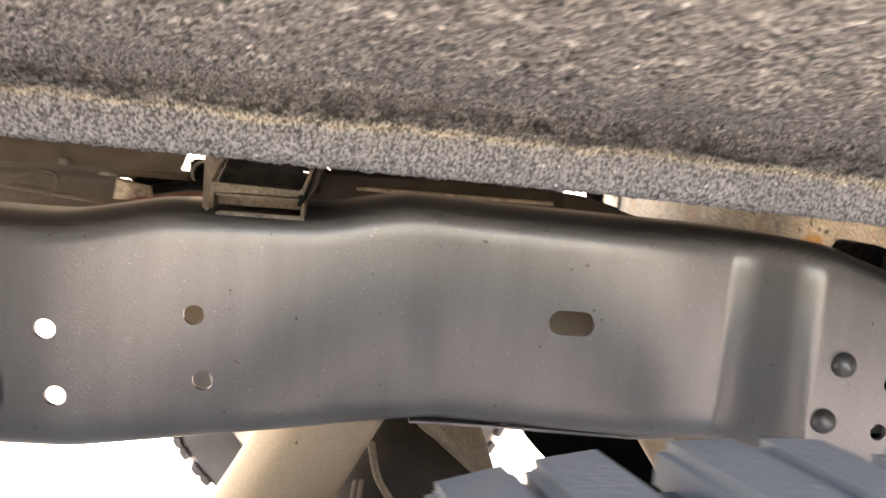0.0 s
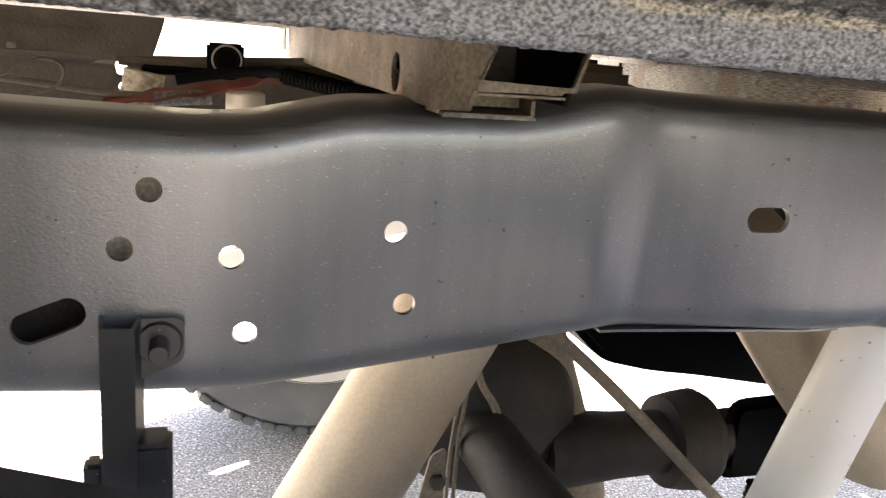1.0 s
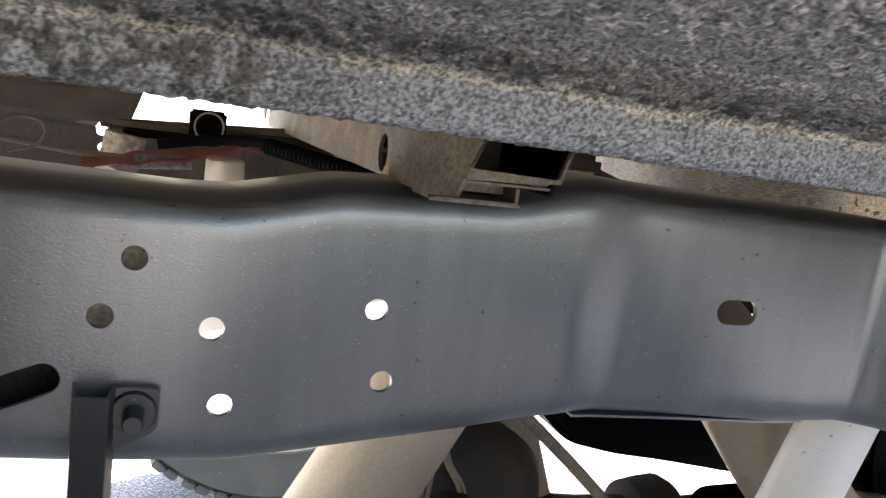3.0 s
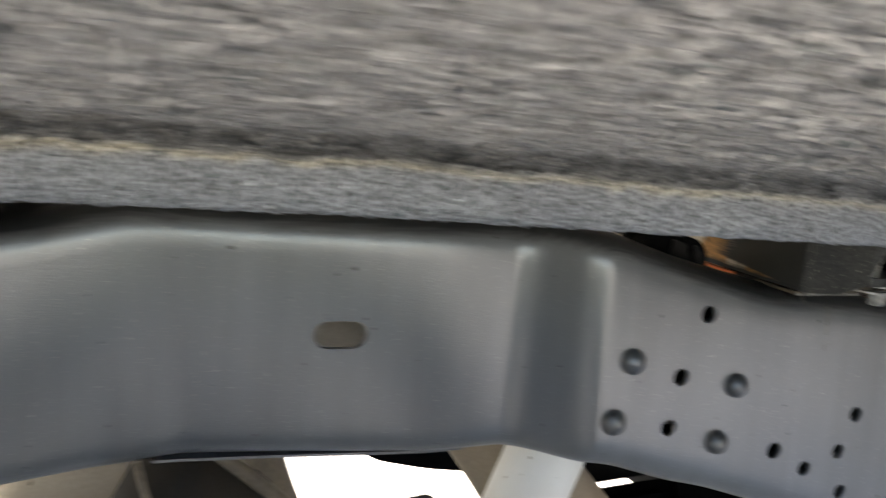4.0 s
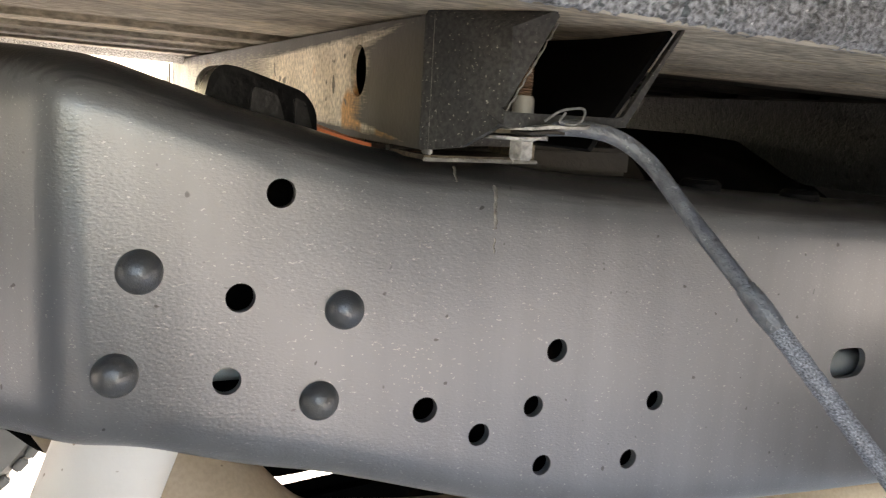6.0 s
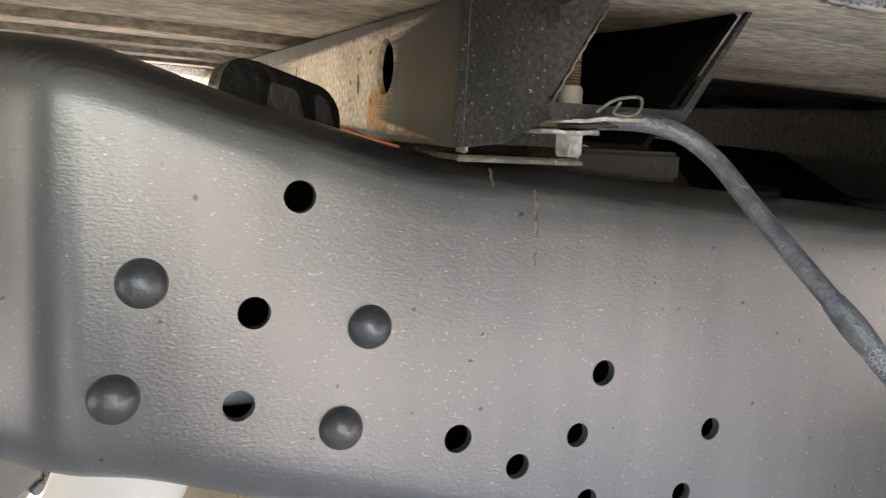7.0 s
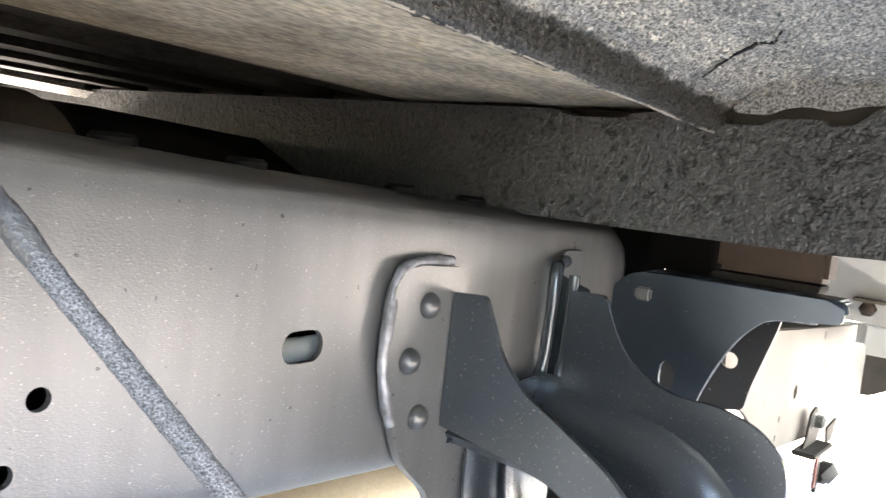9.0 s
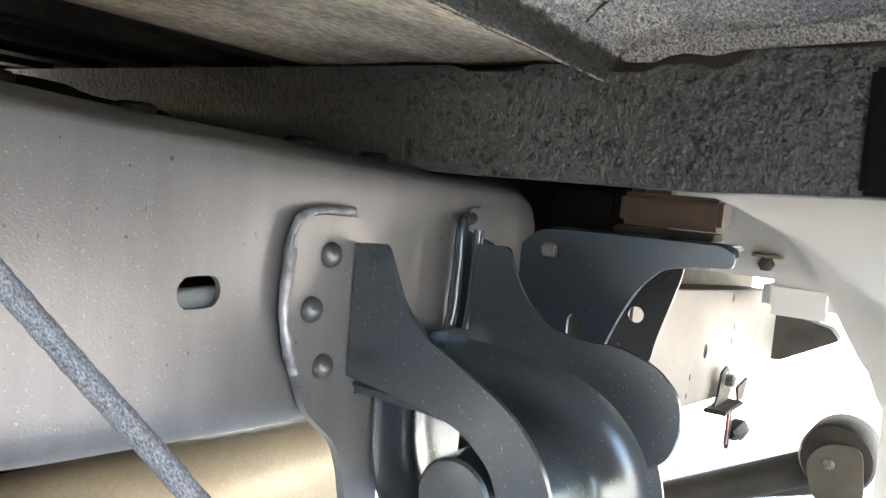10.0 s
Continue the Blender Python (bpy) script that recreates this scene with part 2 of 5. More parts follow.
M_CREAM = mat("pale_dust", (0.33, 0.305, 0.265), 0.6, 0.0, (0.25, 0.225, 0.19), 6, 0.6, 120, 0.1)
M_FRONT = mat("pale_dusty_rail", (0.13, 0.12, 0.106), 0.6, 0.0, (0.1, 0.092, 0.08), 7, 0.7, 140, 0.15, specks=(0.06, 0.05, 0.04), speck_scale=55, speck_cut=0.775)
M_CREAMP = mat("cream_plastic", (0.66, 0.6, 0.48), 0.5, 0.0, (0.55, 0.5, 0.4), 8, 0.5, 100, 0.1)
M_CABLE = mat("grey_jacket", (0.05, 0.056, 0.066), 0.4, 0.0, (0.13, 0.14, 0.155), 120, 0.8, 400, 0.6, (0.2, 0.21, 0.22), 300, 0.68, depth=0.002, spec=0.8)
M_RUST = mat("rusty_thread", (0.12, 0.065, 0.04), 0.7, 0.2, (0.2, 0.13, 0.08), 60, 0.7, 200, 0.3)


# ---- building helpers ----
def part(name, bm, material, parent=None, label="", smooth=True):
    bmesh.ops.recalc_face_normals(bm, faces=bm.faces)
    me = bpy.data.meshes.new(name)
    bm.to_mesh(me)
    bm.free()
    me.materials.append(material)
    if smooth:
        me.shade_smooth()
        me.set_sharp_from_angle(angle=radians(38))
    ob = new(name, me)
    ob.parent = parent
    if label:
        ob["label"] = label
    return ob


def thing(name, label, category, group="", kind=""):
    return tagged(new(name), label, category, group, kind)


def lerp(table, x):
    return float(np.interp(x, [p[0] for p in table], [p[1] for p in table]))


def smooth_lerp(table, x, w=0.02):
    return sum(lerp(table, x + d * w) for d in (-1, -0.5, 0, 0.5, 1)) / 5


def grid(bm, f, us, vs):
    """A sheet of quads through f(u, v)."""
    rows = [[bm.verts.new(f(u, v)) for v in vs] for u in us]
    for a, b in zip(rows, rows[1:]):
        for i in range(len(vs) - 1):
            bm.faces.new((a[i], a[i + 1], b[i + 1], b[i]))
    return bm


def thicken(bm, t):
    bmesh.ops.recalc_face_normals(bm, faces=bm.faces)
    bmesh.ops.solidify(bm, geom=list(bm.faces), thickness=t)
    return bm


def spline(pts, n=8):
    """A smooth line through points."""
    p = [Vector(q) for q in pts]
    p = [2 * p[0] - p[1], *p, 2 * p[-1] - p[-2]]
    out = []
    for a, b, c, d in zip(p, p[1:], p[2:], p[3:]):
        for i in range(n):
            t = i / n
            out.append(0.5 * (2 * b + (c - a) * t + (2 * a - 5 * b + 4 * c - d) * t * t + (3 * b - a - 3 * c + d) * t ** 3))
    return out + [p[-2]]


def tube(bm, pts, r, seg=16, caps=True):
    """A tube along a line; r is a number or a function of the fraction of its length."""
    n = len(pts)
    side = None
    rings = []
    for i, q in enumerate(pts):
        d = (pts[min(i + 1, n - 1)] - pts[max(i - 1, 0)]).normalized()
        if side is None:
            side = d.orthogonal().normalized()
        side = (side - d * side.dot(d)).normalized()
        up = d.cross(side)
        rad = r(i / (n - 1)) if callable(r) else r
        rings.append([bm.verts.new(q + rad * (math.cos(a) * side + math.sin(a) * up)) for a in [2 * math.pi * k / seg for k in range(seg)]])
    for a, b in zip(rings, rings[1:]):
        for k in range(seg):
            bm.faces.new((a[k], a[(k + 1) % seg], b[(k + 1) % seg], b[k]))
    if caps:
        bm.faces.new(rings[0])
        bm.faces.new(rings[-1][::-1])
    return bm


def rod(bm, a, b, r, seg=14):
    return tube(bm, [Vector(a), Vector(b)], r, seg)


def lathe(bm, prof, centre, axis="y", seg=32, squash=1.0):
    """Turns a profile of (along, radius) round an axis through centre."""
    c = Vector(centre)
    rings = []
    for h, r in prof:
        ring = []
        for k in range(seg):
            a = 2 * math.pi * k / seg
            u, v = r * math.cos(a), r * math.sin(a) * squash
            ring.append(bm.verts.new(c + (Vector((u, h, v)) if axis == "y" else Vector((h, u, v)) if axis == "x" else Vector((u, v, h)))))
        rings.append(ring)
    for a, b in zip(rings, rings[1:]):
        for k in range(seg):
            bm.faces.new((a[k], a[(k + 1) % seg], b[(k + 1) % seg], b[k]))
    bm.faces.new(rings[0])
    bm.faces.new(rings[-1])
    return bm


def block(bm, lo, hi, bevel=0.004):
    """A box with bevelled edges."""
    lo, hi = Vector(lo), Vector(hi)
    made = bmesh.ops.create_cube(bm, size=1, matrix=Matrix.Translation((lo + hi) / 2) @ Matrix.Diagonal((*(hi - lo), 1)))
    if bevel:
        edges = list({e for v in made["verts"] for e in v.link_edges})
        bmesh.ops.bevel(bm, geom=edges, offset=bevel, segments=2, affect="EDGES")
    return bm


def rounded(pts, r=0.008, n=4):
    """An outline with its corners rounded; a point may carry its own radius."""
    out = []
    k = len(pts)
    for i in range(k):
        p, a, b = Vector(pts[i][:2]), Vector(pts[i - 1][:2]), Vector(pts[(i + 1) % k][:2])
        rr = pts[i][2] if len(pts[i]) > 2 else r
        da, db = a - p, b - p
        d = min(rr, da.length * 0.45, db.length * 0.45)
        s, e = p + da.normalized() * d, p + db.normalized() * d
        for j in range(n + 1):
            t = j / n
            out.append(((1 - t) ** 2) * s + 2 * t * (1 - t) * p + t * t * e)
    return out


def disc(x, y, rx, ry=None, turn=0.0, n=22, flat=0.0):
    """An oval or, with flat, a slot: an outline."""
    ry = ry or rx
    out = []
    for k in range(n):
        a = 2 * math.pi * k / n
        u, v = rx * math.cos(a), ry * math.sin(a)
        u += flat * (1 if math.cos(a) > 1e-6 else -1 if math.cos(a) < -1e-6 else 0)
        out.append(Vector((x + u * math.cos(turn) - v * math.sin(turn), y + u * math.sin(turn) + v * math.cos(turn))))
    return out


def inside(p, poly):
    hit = False
    for i in range(len(poly)):
        a, b = poly[i - 1], poly[i]
        if (a[1] > p[1]) != (b[1] > p[1]) and p[0] < (b[0] - a[0]) * (p[1] - a[1]) / (b[1] - a[1]) + a[0]:
            hit = not hit
    return hit


def sheet(bm, outline, holes, place, step=None):
    """A sheet with holes: the outline and holes lie in a plane and place(u, v) sets them in the world."""
    from mathutils.geometry import delaunay_2d_cdt
    pts, edges = [], []
    for loop in (outline, *holes):
        s = len(pts)
        pts += [Vector(p[:2]) for p in loop]
        edges += [(s + i, s + (i + 1) % len(loop)) for i in range(len(loop))]
    if step:
        us, vs = [p[0] for p in outline], [p[1] for p in outline]
        boxes = [(min(p[0] for p in h) - step * 0.4, max(p[0] for p in h) + step * 0.4, min(p[1] for p in h) - step * 0.4, max(p[1] for p in h) + step * 0.4) for h in holes]
        for u in np.arange(min(us) + step, max(us) - step * 0.5, step):
            for v in np.arange(min(vs) + step, max(vs) - step * 0.5, step):
                if inside((u, v), outline) and not any(b[0] < u < b[1] and b[2] < v < b[3] for b in boxes):
                    pts.append(Vector((u, v)))
    co, _, faces, *_ = delaunay_2d_cdt(pts, edges, [], 0, 1e-6)
    verts = [bm.verts.new(place(c[0], c[1])) for c in co]
    for f in faces:
        mid = sum((co[i] for i in f), Vector((0, 0))) / len(f)
        if inside(mid, outline) and not any(inside(mid, h) for h in holes):
            bm.faces.new([verts[i] for i in f])
    bmesh.ops.delete(bm, geom=[v for v in verts if not v.link_faces], context="VERTS")
    return bm


def plate(outline, holes, place, t, step=None):
    return thicken(sheet(bmesh.new(), outline, holes, place, step), t)


# ---- ground ----
GROUND = -0.12
bm = bmesh.new()
grid(bm, lambda u, v: (u, v, GROUND), [-400, -60, -12, -4, -2, 0, 2, 4, 8, 20, 80, 400], [-400, -60, -12, -4, -2, 0, 2, 4, 8, 20, 80, 400])
tagged(part("ground", bm, M_GROUND), "sunlit pale speckled chip-sealed ground under the truck", "ground", kind="structure")

# ---- frame rail ----
RAIL_TOP = [(-1.6, 0.815), (-0.13, 0.814), (0.017, 0.809), (0.058, 0.81), (0.10, 0.819), (0.14, 0.828), (0.29, 0.833), (0.346, 0.846), (0.374, 0.851), (0.465, 0.847), (0.65, 0.843), (0.735, 0.84), (0.78, 0.836), (0.814, 0.825), (0.853, 0.813), (0.894, 0.803), (0.938, 0.791), (1.035, 0.783), (1.089, 0.777), (1.148, 0.773), (1.298, 0.762), (1.49, 0.752), (1.676, 0.742), (1.80, 0.739), (1.89, 0.735), (1.95, 0.715), (1.99, 0.675)]
RAIL_BOTTOM = [(-1.6, 0.596), (-0.131, 0.592), (-0.048, 0.588), (0.07, 0.586), (0.163, 0.597), (0.264, 0.609), (0.347, 0.62), (0.394, 0.625), (0.503, 0.622), (0.631, 0.617), (0.7, 0.619), (0.747, 0.621), (0.8, 0.613), (0.861, 0.593), (0.905, 0.583), (0.952, 0.568), (1.032, 0.541), (1.09, 0.526), (1.152, 0.513), (1.255, 0.502), (1.371, 0.494), (1.51, 0.486), (1.9, 0.478)]
RAIL_FACE = [(-1.6, 0.793), (0.05, 0.797), (0.2, 0.802), (0.42, 0.7995), (0.710, 0.8005), (0.758, 0.7525), (1.0, 0.752), (1.2, 0.758), (1.85, 0.757), (1.90, 0.760), (1.95, 0.772), (1.99, 0.792)]
DENT = [(0.30, 0.0), (0.365, 0.0005), (0.414, 0.0135), (0.428, 0.0132), (0.64, 0.0)]
SWELL = [(0.22, 0.0), (0.34, 0.006), (0.362, 0.005), (0.40, 0.0)]
FLANGE, BEND = 0.045, 0.03


def rail_place(u, v):
    """u runs along the rail; v up it: below 0 and above 1 it goes round the bends onto the flanges (metres past the edge)."""
    zt, zb, y = smooth_lerp(RAIL_TOP, u, 0.012), smooth_lerp(RAIL_BOTTOM, u, 0.012), smooth_lerp(RAIL_FACE, u, 0.012)
    h = zt - zb - 2 * BEND
    y += smooth_lerp(DENT, u, 0.007) * (0.5 + 0.5 * (1 - min(1, max(0, v))) ** 1.2) + smooth_lerp(SWELL, u, 0.01) * (1 - min(1, max(0, v))) ** 4
    if 0 <= v <= 1:
        return Vector((u, y, zb + BEND + h * v))
    past = v - 1 if v > 1 else -v
    sign, edge = (1, zt - BEND) if v > 1 else (-1, zb + BEND)
    arc = BEND * math.pi / 2
    if past < arc:
        a = past / BEND
        return Vector((u, y + BEND * (1 - math.cos(a)), edge + sign * BEND * math.sin(a)))
    return Vector((u, y + BEND + past - arc, edge + sign * BEND))


def rail_v(u, z):
    zt, zb = smooth_lerp(RAIL_TOP, u, 0.012), smooth_lerp(RAIL_BOTTOM, u, 0.012)
    return (z - zb - BEND) / (zt - zb - 2 * BEND) if z > zb + BEND else z - zb - BEND


def rail_hole(x, z, rx, rz=None, turn=0.0, flat=0.0):
    return [Vector((p[0], rail_v(p[0], p[1]))) for p in disc(x, z, rx, rz, turn, 24, flat)]


HOLES = [(-0.01, 0.756), (-0.031, 0.711), (0.049, 0.704), (0.06, 0.642), (0.179, 0.724), (0.19, 0.662)]
SMALL = [(0.874, 0.766, 0.0085), (0.852, 0.706, 0.0086), (0.845, 0.657, 0.0083), (0.971, 0.626, 0.0087), (1.012, 0.604, 0.008), (1.07, 0.658, 0.0084), (1.054, 0.619, 0.0079), (1.065, 0.574, 0.0077), (1.163, 0.611, 0.0079), (1.143, 0.567, 0.0077)]
rail = thing("frame_rail", "dark grey painted steel truck frame rail with punched holes", "frame rail")
holes = [rail_hole(x, z, 0.0095) for x, z in HOLES] + [rail_hole(x, z, r) for x, z, r in SMALL]
holes += [rail_hole(0.541, 0.737, 0.0125, 0.0125, 0, 0.0105), rail_hole(1.37, 0.623, 0.0125, 0.0135, 0, 0.009), rail_hole(-0.081, 0.656, 0.0125, 0.0125, radians(22), 0.0145)]
past = BEND * math.pi / 2 + FLANGE


def rail_sheet(cuts, mirror=None, x0=-1.6, x1=1.98, fine=(-0.2, 1.8), thick=0.006):
    """Rows along the rail, dense round the bends, with the holes cut out, thickened inwards."""
    from mathutils.geometry import delaunay_2d_cdt
    arc = BEND * math.pi / 2
    vs = [-past, -arc - 0.03, -arc] + [-arc * k / 6 for k in range(5, 0, -1)] + [k / 17 for k in range(18)] + [1 + arc * k / 6 for k in range(1, 7)] + [1 + arc + 0.03, 1 + past]
    us = list(np.arange(x0, fine[0], 0.05)) + [x for x in np.arange(fine[0], fine[1], 0.01) if not 0.69 < x < 0.785] + list(np.arange(0.69, 0.7851, 0.004)) + list(np.arange(fine[1], x1, 0.02))
    H = 0.175
    loops = [[Vector((p[0], p[1] * H)) for p in h] for h in cuts]
    boxes = [(min(p[0] for p in h) - 0.003, max(p[0] for p in h) + 0.003, min(p[1] for p in h) - 0.003, max(p[1] for p in h) + 0.003) for h in loops]
    pts, edges = [], []
    for h in loops:
        s = len(pts)
        pts += h
        edges += [(s + i, s + (i + 1) % len(h)) for i in range(len(h))]
    for u in us:
        for v in vs:
            if not any(b[0] < u < b[1] and b[2] < v * H < b[3] for b in boxes):
                pts.append(Vector((u, v * H)))
    co, _, faces, *_ = delaunay_2d_cdt(pts, edges, [], 0, 1e-7)
    bm = bmesh.new()
    verts = [bm.verts.new(rail_place(c[0], c[1] / H)) for c in co]
    for f in faces:
        mid = sum((co[i] for i in f), Vector((0, 0))) / len(f)
        if not any(b[0] < mid[0] < b[1] and b[2] < mid[1] < b[3] and inside(mid, h) for b, h in zip(boxes, loops)):
            bm.faces.new([verts[i] for i in f])
    if mirror:
        for vert in bm.verts:
            top = smooth_lerp(RAIL_TOP, vert.co.x, 0.012)
            vert.co = (vert.co.x, 2 * mirror - vert.co.y, top - (top - vert.co.z) * 0.8)
    bm.normal_update()
    best = max(bm.faces, key=lambda f: abs(f.normal.y))
    if best.normal.y * (1 if mirror else -1) < 0:
        bmesh.ops.reverse_faces(bm, faces=bm.faces)
    bmesh.ops.solidify(bm, geom=list(bm.faces), thickness=thick)
    return bm


web = part("web", rail_sheet(holes), M_RAIL, rail)
# darker where the top bend turns upwards
top_darkening = web.data.attributes.new("darkening", "FLOAT", "POINT")
for vert, value in zip(web.data.vertices, top_darkening.data):
    value.value = min(1.0, max(0.0, (vert.normal.z - 0.22) / 0.55)) if vert.co.z > smooth_lerp(RAIL_TOP, vert.co.x) - BEND - 0.002 else 0.0
part("lower_lip", thicken(grid(bmesh.new(), lambda u, v: Vector((u, smooth_lerp(RAIL_FACE, u, 0.014) + 0.026 + 0.04 * v, smooth_lerp(RAIL_BOTTOM, u, 0.012) - 0.0006)), list(np.arange(0.39, 0.69, 0.02)), [0, 0.5, 1]), 0.0025), M_RAIL, rail, "thin lower lip of the inner channel")
# the boxed stretch of the rail, its plate black to paint the holes' shade
bm = bmesh.new()
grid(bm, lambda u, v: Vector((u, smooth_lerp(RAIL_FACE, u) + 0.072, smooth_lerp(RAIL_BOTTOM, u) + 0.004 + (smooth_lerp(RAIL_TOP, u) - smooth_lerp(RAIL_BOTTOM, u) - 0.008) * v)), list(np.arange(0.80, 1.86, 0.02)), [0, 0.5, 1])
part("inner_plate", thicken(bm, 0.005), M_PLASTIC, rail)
# plates added behind the holes: dark behind the slot, pale for the far rail
bm = block(bmesh.new(), (-0.30, 0.862, 0.61), (-0.045, 0.868, 0.683), 0.001)
part("hole_backing", bm, M_DARK, rail)
part("hole_backing", block(bmesh.new(), (-0.30, 0.862, 0.6835), (0.012, 0.868, 0.80), 0.001), M_SILLX, rail)
# black block added to fill the bright gap behind the rail's end
part("end_filler", block(bmesh.new(), (1.985, 0.735, 0.50), (1.995, 0.86, 0.735), 0.002), M_PLASTIC, rail)
# dome rivets
for x, z, r in [(0.798, 0.723, 0.0125), (0.785, 0.666, 0.0125), (0.914, 0.696, 0.0122), (0.9, 0.64, 0.0122)]:
    bm = bmesh.new()
    y = lerp(RAIL_FACE, x)
    lathe(bm, [(0.002, r * 0.9)] + [(-0.0115 * math.sin(a), r * math.cos(a)) for a in [k * math.pi / 14 for k in range(7)]] + [(-0.0116, 0.0006)], (x, y, z), "y", 28)
    part("rivet", bm, M_RIVET, rail)

# ---- bed side sill ----
LIP = [(-1.6, 0.889), (0.1, 0.878), (0.5, 0.872), (0.9, 0.861), (1.2, 0.853), (1.735, 0.834)]
SILL = [(0.60, 0.014), (0.582, 0.004), (0.570, 0.0), (0.5655, 0.010), (0.5645, 0.022), (0.562, 0.032), (0.545, 0.040), (0.516, 0.051), (0.498, 0.054), (0.475, 0.0525), (0.45, 0.051), (0.38, 0.055), (0.3, 0.068), (0.2, 0.092), (0.1, 0.13), (0.0, 0.18), (-0.06, 0.24), (-0.09, 0.36)]


def sill_place(u, v):
    y, z = smooth_lerp([(i, p[0]) for i, p in enumerate(SILL)], v, 0.3), smooth_lerp([(i, p[1]) for i, p in enumerate(SILL)], v, 0.3)
    return Vector((u, y, z + lerp(LIP, u)))


bm = grid(bmesh.new(), lambda u, v: sill_place(u, v) + Vector((0, 0.009 * min(1.0, max(0.0, (v - 1.4) / 0.6)), 0.0045)), list(np.arange(-1.6, 1.74, 0.04)), list(np.arange(0, len(SILL) - 0.99, 0.25)))
sill = part("bed_side_sill", thicken(bm, 0.003), M_COAT)
tagged(sill, "grey stone-guard coated lower sill of the pickup bed", "body panel")


def coat_mesh(x0, x1, dx, arc0, arc1, dv, height):
    """The sprayed granular coat under the sill as one dense sheet of bumps."""
    rng = np.random.default_rng(5)
    fine = np.arange(0, len(SILL) - 1.001, 0.02)
    prof = np.array([[sill_place(0, v).y, sill_place(0, v).z - lerp(LIP, 0)] for v in fine])
    arc = np.concatenate([[0], np.cumsum(np.hypot(*np.diff(prof, axis=0).T))])
    s = np.arange(arc0, min(arc1, arc[-1]), dv)
    py, pz = np.interp(s, arc, prof[:, 0]), np.interp(s, arc, prof[:, 1])
    ty, tz = np.gradient(py), np.gradient(pz)
    ln = np.hypot(ty, tz)
    ny, nz = tz / ln, -ty / ln
    flip = np.where(nz > 0, -1, 1)
    ny, nz = ny * flip, nz * flip
    x = np.arange(x0, x1, dx)
    nx_, ns = len(x), len(s)

    def soft(f, k):
        for ax in (0, 1):
            f = sum(np.roll(f, d, ax) for d in range(-k, k + 1)) / (2 * k + 1)
        return f / f.std()

    n1, n2, n3, n4 = (soft(rng.standard_normal((nx_, ns)), k) for k in (0, 1, 20, 4))
    h = height * (0.55 * n1 + 0.6 * np.maximum(n2, -0.6) + 0.12 * n3)
    q = s - s[np.argmin(pz)]
    h *= np.interp(q, [0.0, 0.026, 0.04], [0.45, 0.6, 1])[None, :]
    lip = np.interp(x, [p[0] for p in LIP], [p[1] for p in LIP])
    jig = (rng.random((2, nx_, ns)) - 0.5) * dx * 0.5
    co = np.stack([x[:, None] + jig[0], py[None, :] + ny[None, :] * h + jig[1], pz[None, :] + lip[:, None] + nz[None, :] * (h + 0.0005)], -1).reshape(-1, 3)
    k = (np.arange(nx_ - 1)[:, None] * ns + np.arange(ns - 1)[None, :]).ravel()
    quads = np.stack([k, k + 1, k + ns + 1, k + ns], -1)
    me = bpy.data.meshes.new("stone_guard_coat")
    me.vertices.add(len(co))
    me.vertices.foreach_set("co", co.astype(np.float32).ravel())
    me.loops.add(quads.size)
    me.loops.foreach_set("vertex_index", quads.astype(np.int32).ravel())
    me.polygons.add(len(quads))
    me.polygons.foreach_set("loop_start", np.arange(0, quads.size, 4, dtype=np.int32))
    me.update(calc_edges=True)
    me.materials.append(M_COAT)
    x2, y2 = np.broadcast_to(x[:, None], (nx_, ns)), np.broadcast_to(py[None, :], (nx_, ns))
    q2 = np.broadcast_to(q[None, :], (nx_, ns)) + 0.0016 * n3 + 0.001 * n4

    def ramp(v, lo, hi):
        f = np.clip((v - lo) / (hi - lo), 0, 1)
        return f * f * (3 - 2 * f)

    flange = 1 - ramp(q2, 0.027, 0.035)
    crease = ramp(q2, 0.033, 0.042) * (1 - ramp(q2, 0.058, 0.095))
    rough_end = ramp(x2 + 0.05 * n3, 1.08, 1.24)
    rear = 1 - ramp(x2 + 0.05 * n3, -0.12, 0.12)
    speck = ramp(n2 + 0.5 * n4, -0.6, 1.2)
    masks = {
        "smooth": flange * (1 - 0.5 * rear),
        # dark tint on the rough front flange, the oily rear and the crease
        "dark_tint": np.clip(flange * np.maximum(rough_end, rear * (0.35 + 0.6 * speck)) + crease * (0.45 + 0.5 * speck) * (1 - 0.85 * rough_end) + rear * 0.5 * speck * ramp(y2, 0.36, 0.50), 0, 0.97),
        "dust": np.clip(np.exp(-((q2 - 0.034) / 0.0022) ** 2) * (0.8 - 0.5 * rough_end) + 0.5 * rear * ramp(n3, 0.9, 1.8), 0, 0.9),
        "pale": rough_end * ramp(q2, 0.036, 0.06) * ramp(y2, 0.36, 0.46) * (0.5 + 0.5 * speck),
    }
    for key, mask in masks.items():
        me.attributes.new(key, "FLOAT", "POINT").data.foreach_set("value", mask.astype(np.float32).ravel())
    me.shade_smooth()
    ob = new("stone_guard_coat", me)
    ob.parent = sill


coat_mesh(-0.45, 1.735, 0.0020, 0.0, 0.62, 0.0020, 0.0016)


part("hem_edge", tube(bmesh.new(), [Vector((x, 0.5715 + 0.0006 * math.sin(x * 40), lerp(LIP, x) + 0.0012)) for x in np.arange(0.95, 1.737, 0.02)], lambda f: 0.0013 + 0.0004 * math.sin(f * 57), 8), M_CREAM, sill, "pale dusty folded hem")


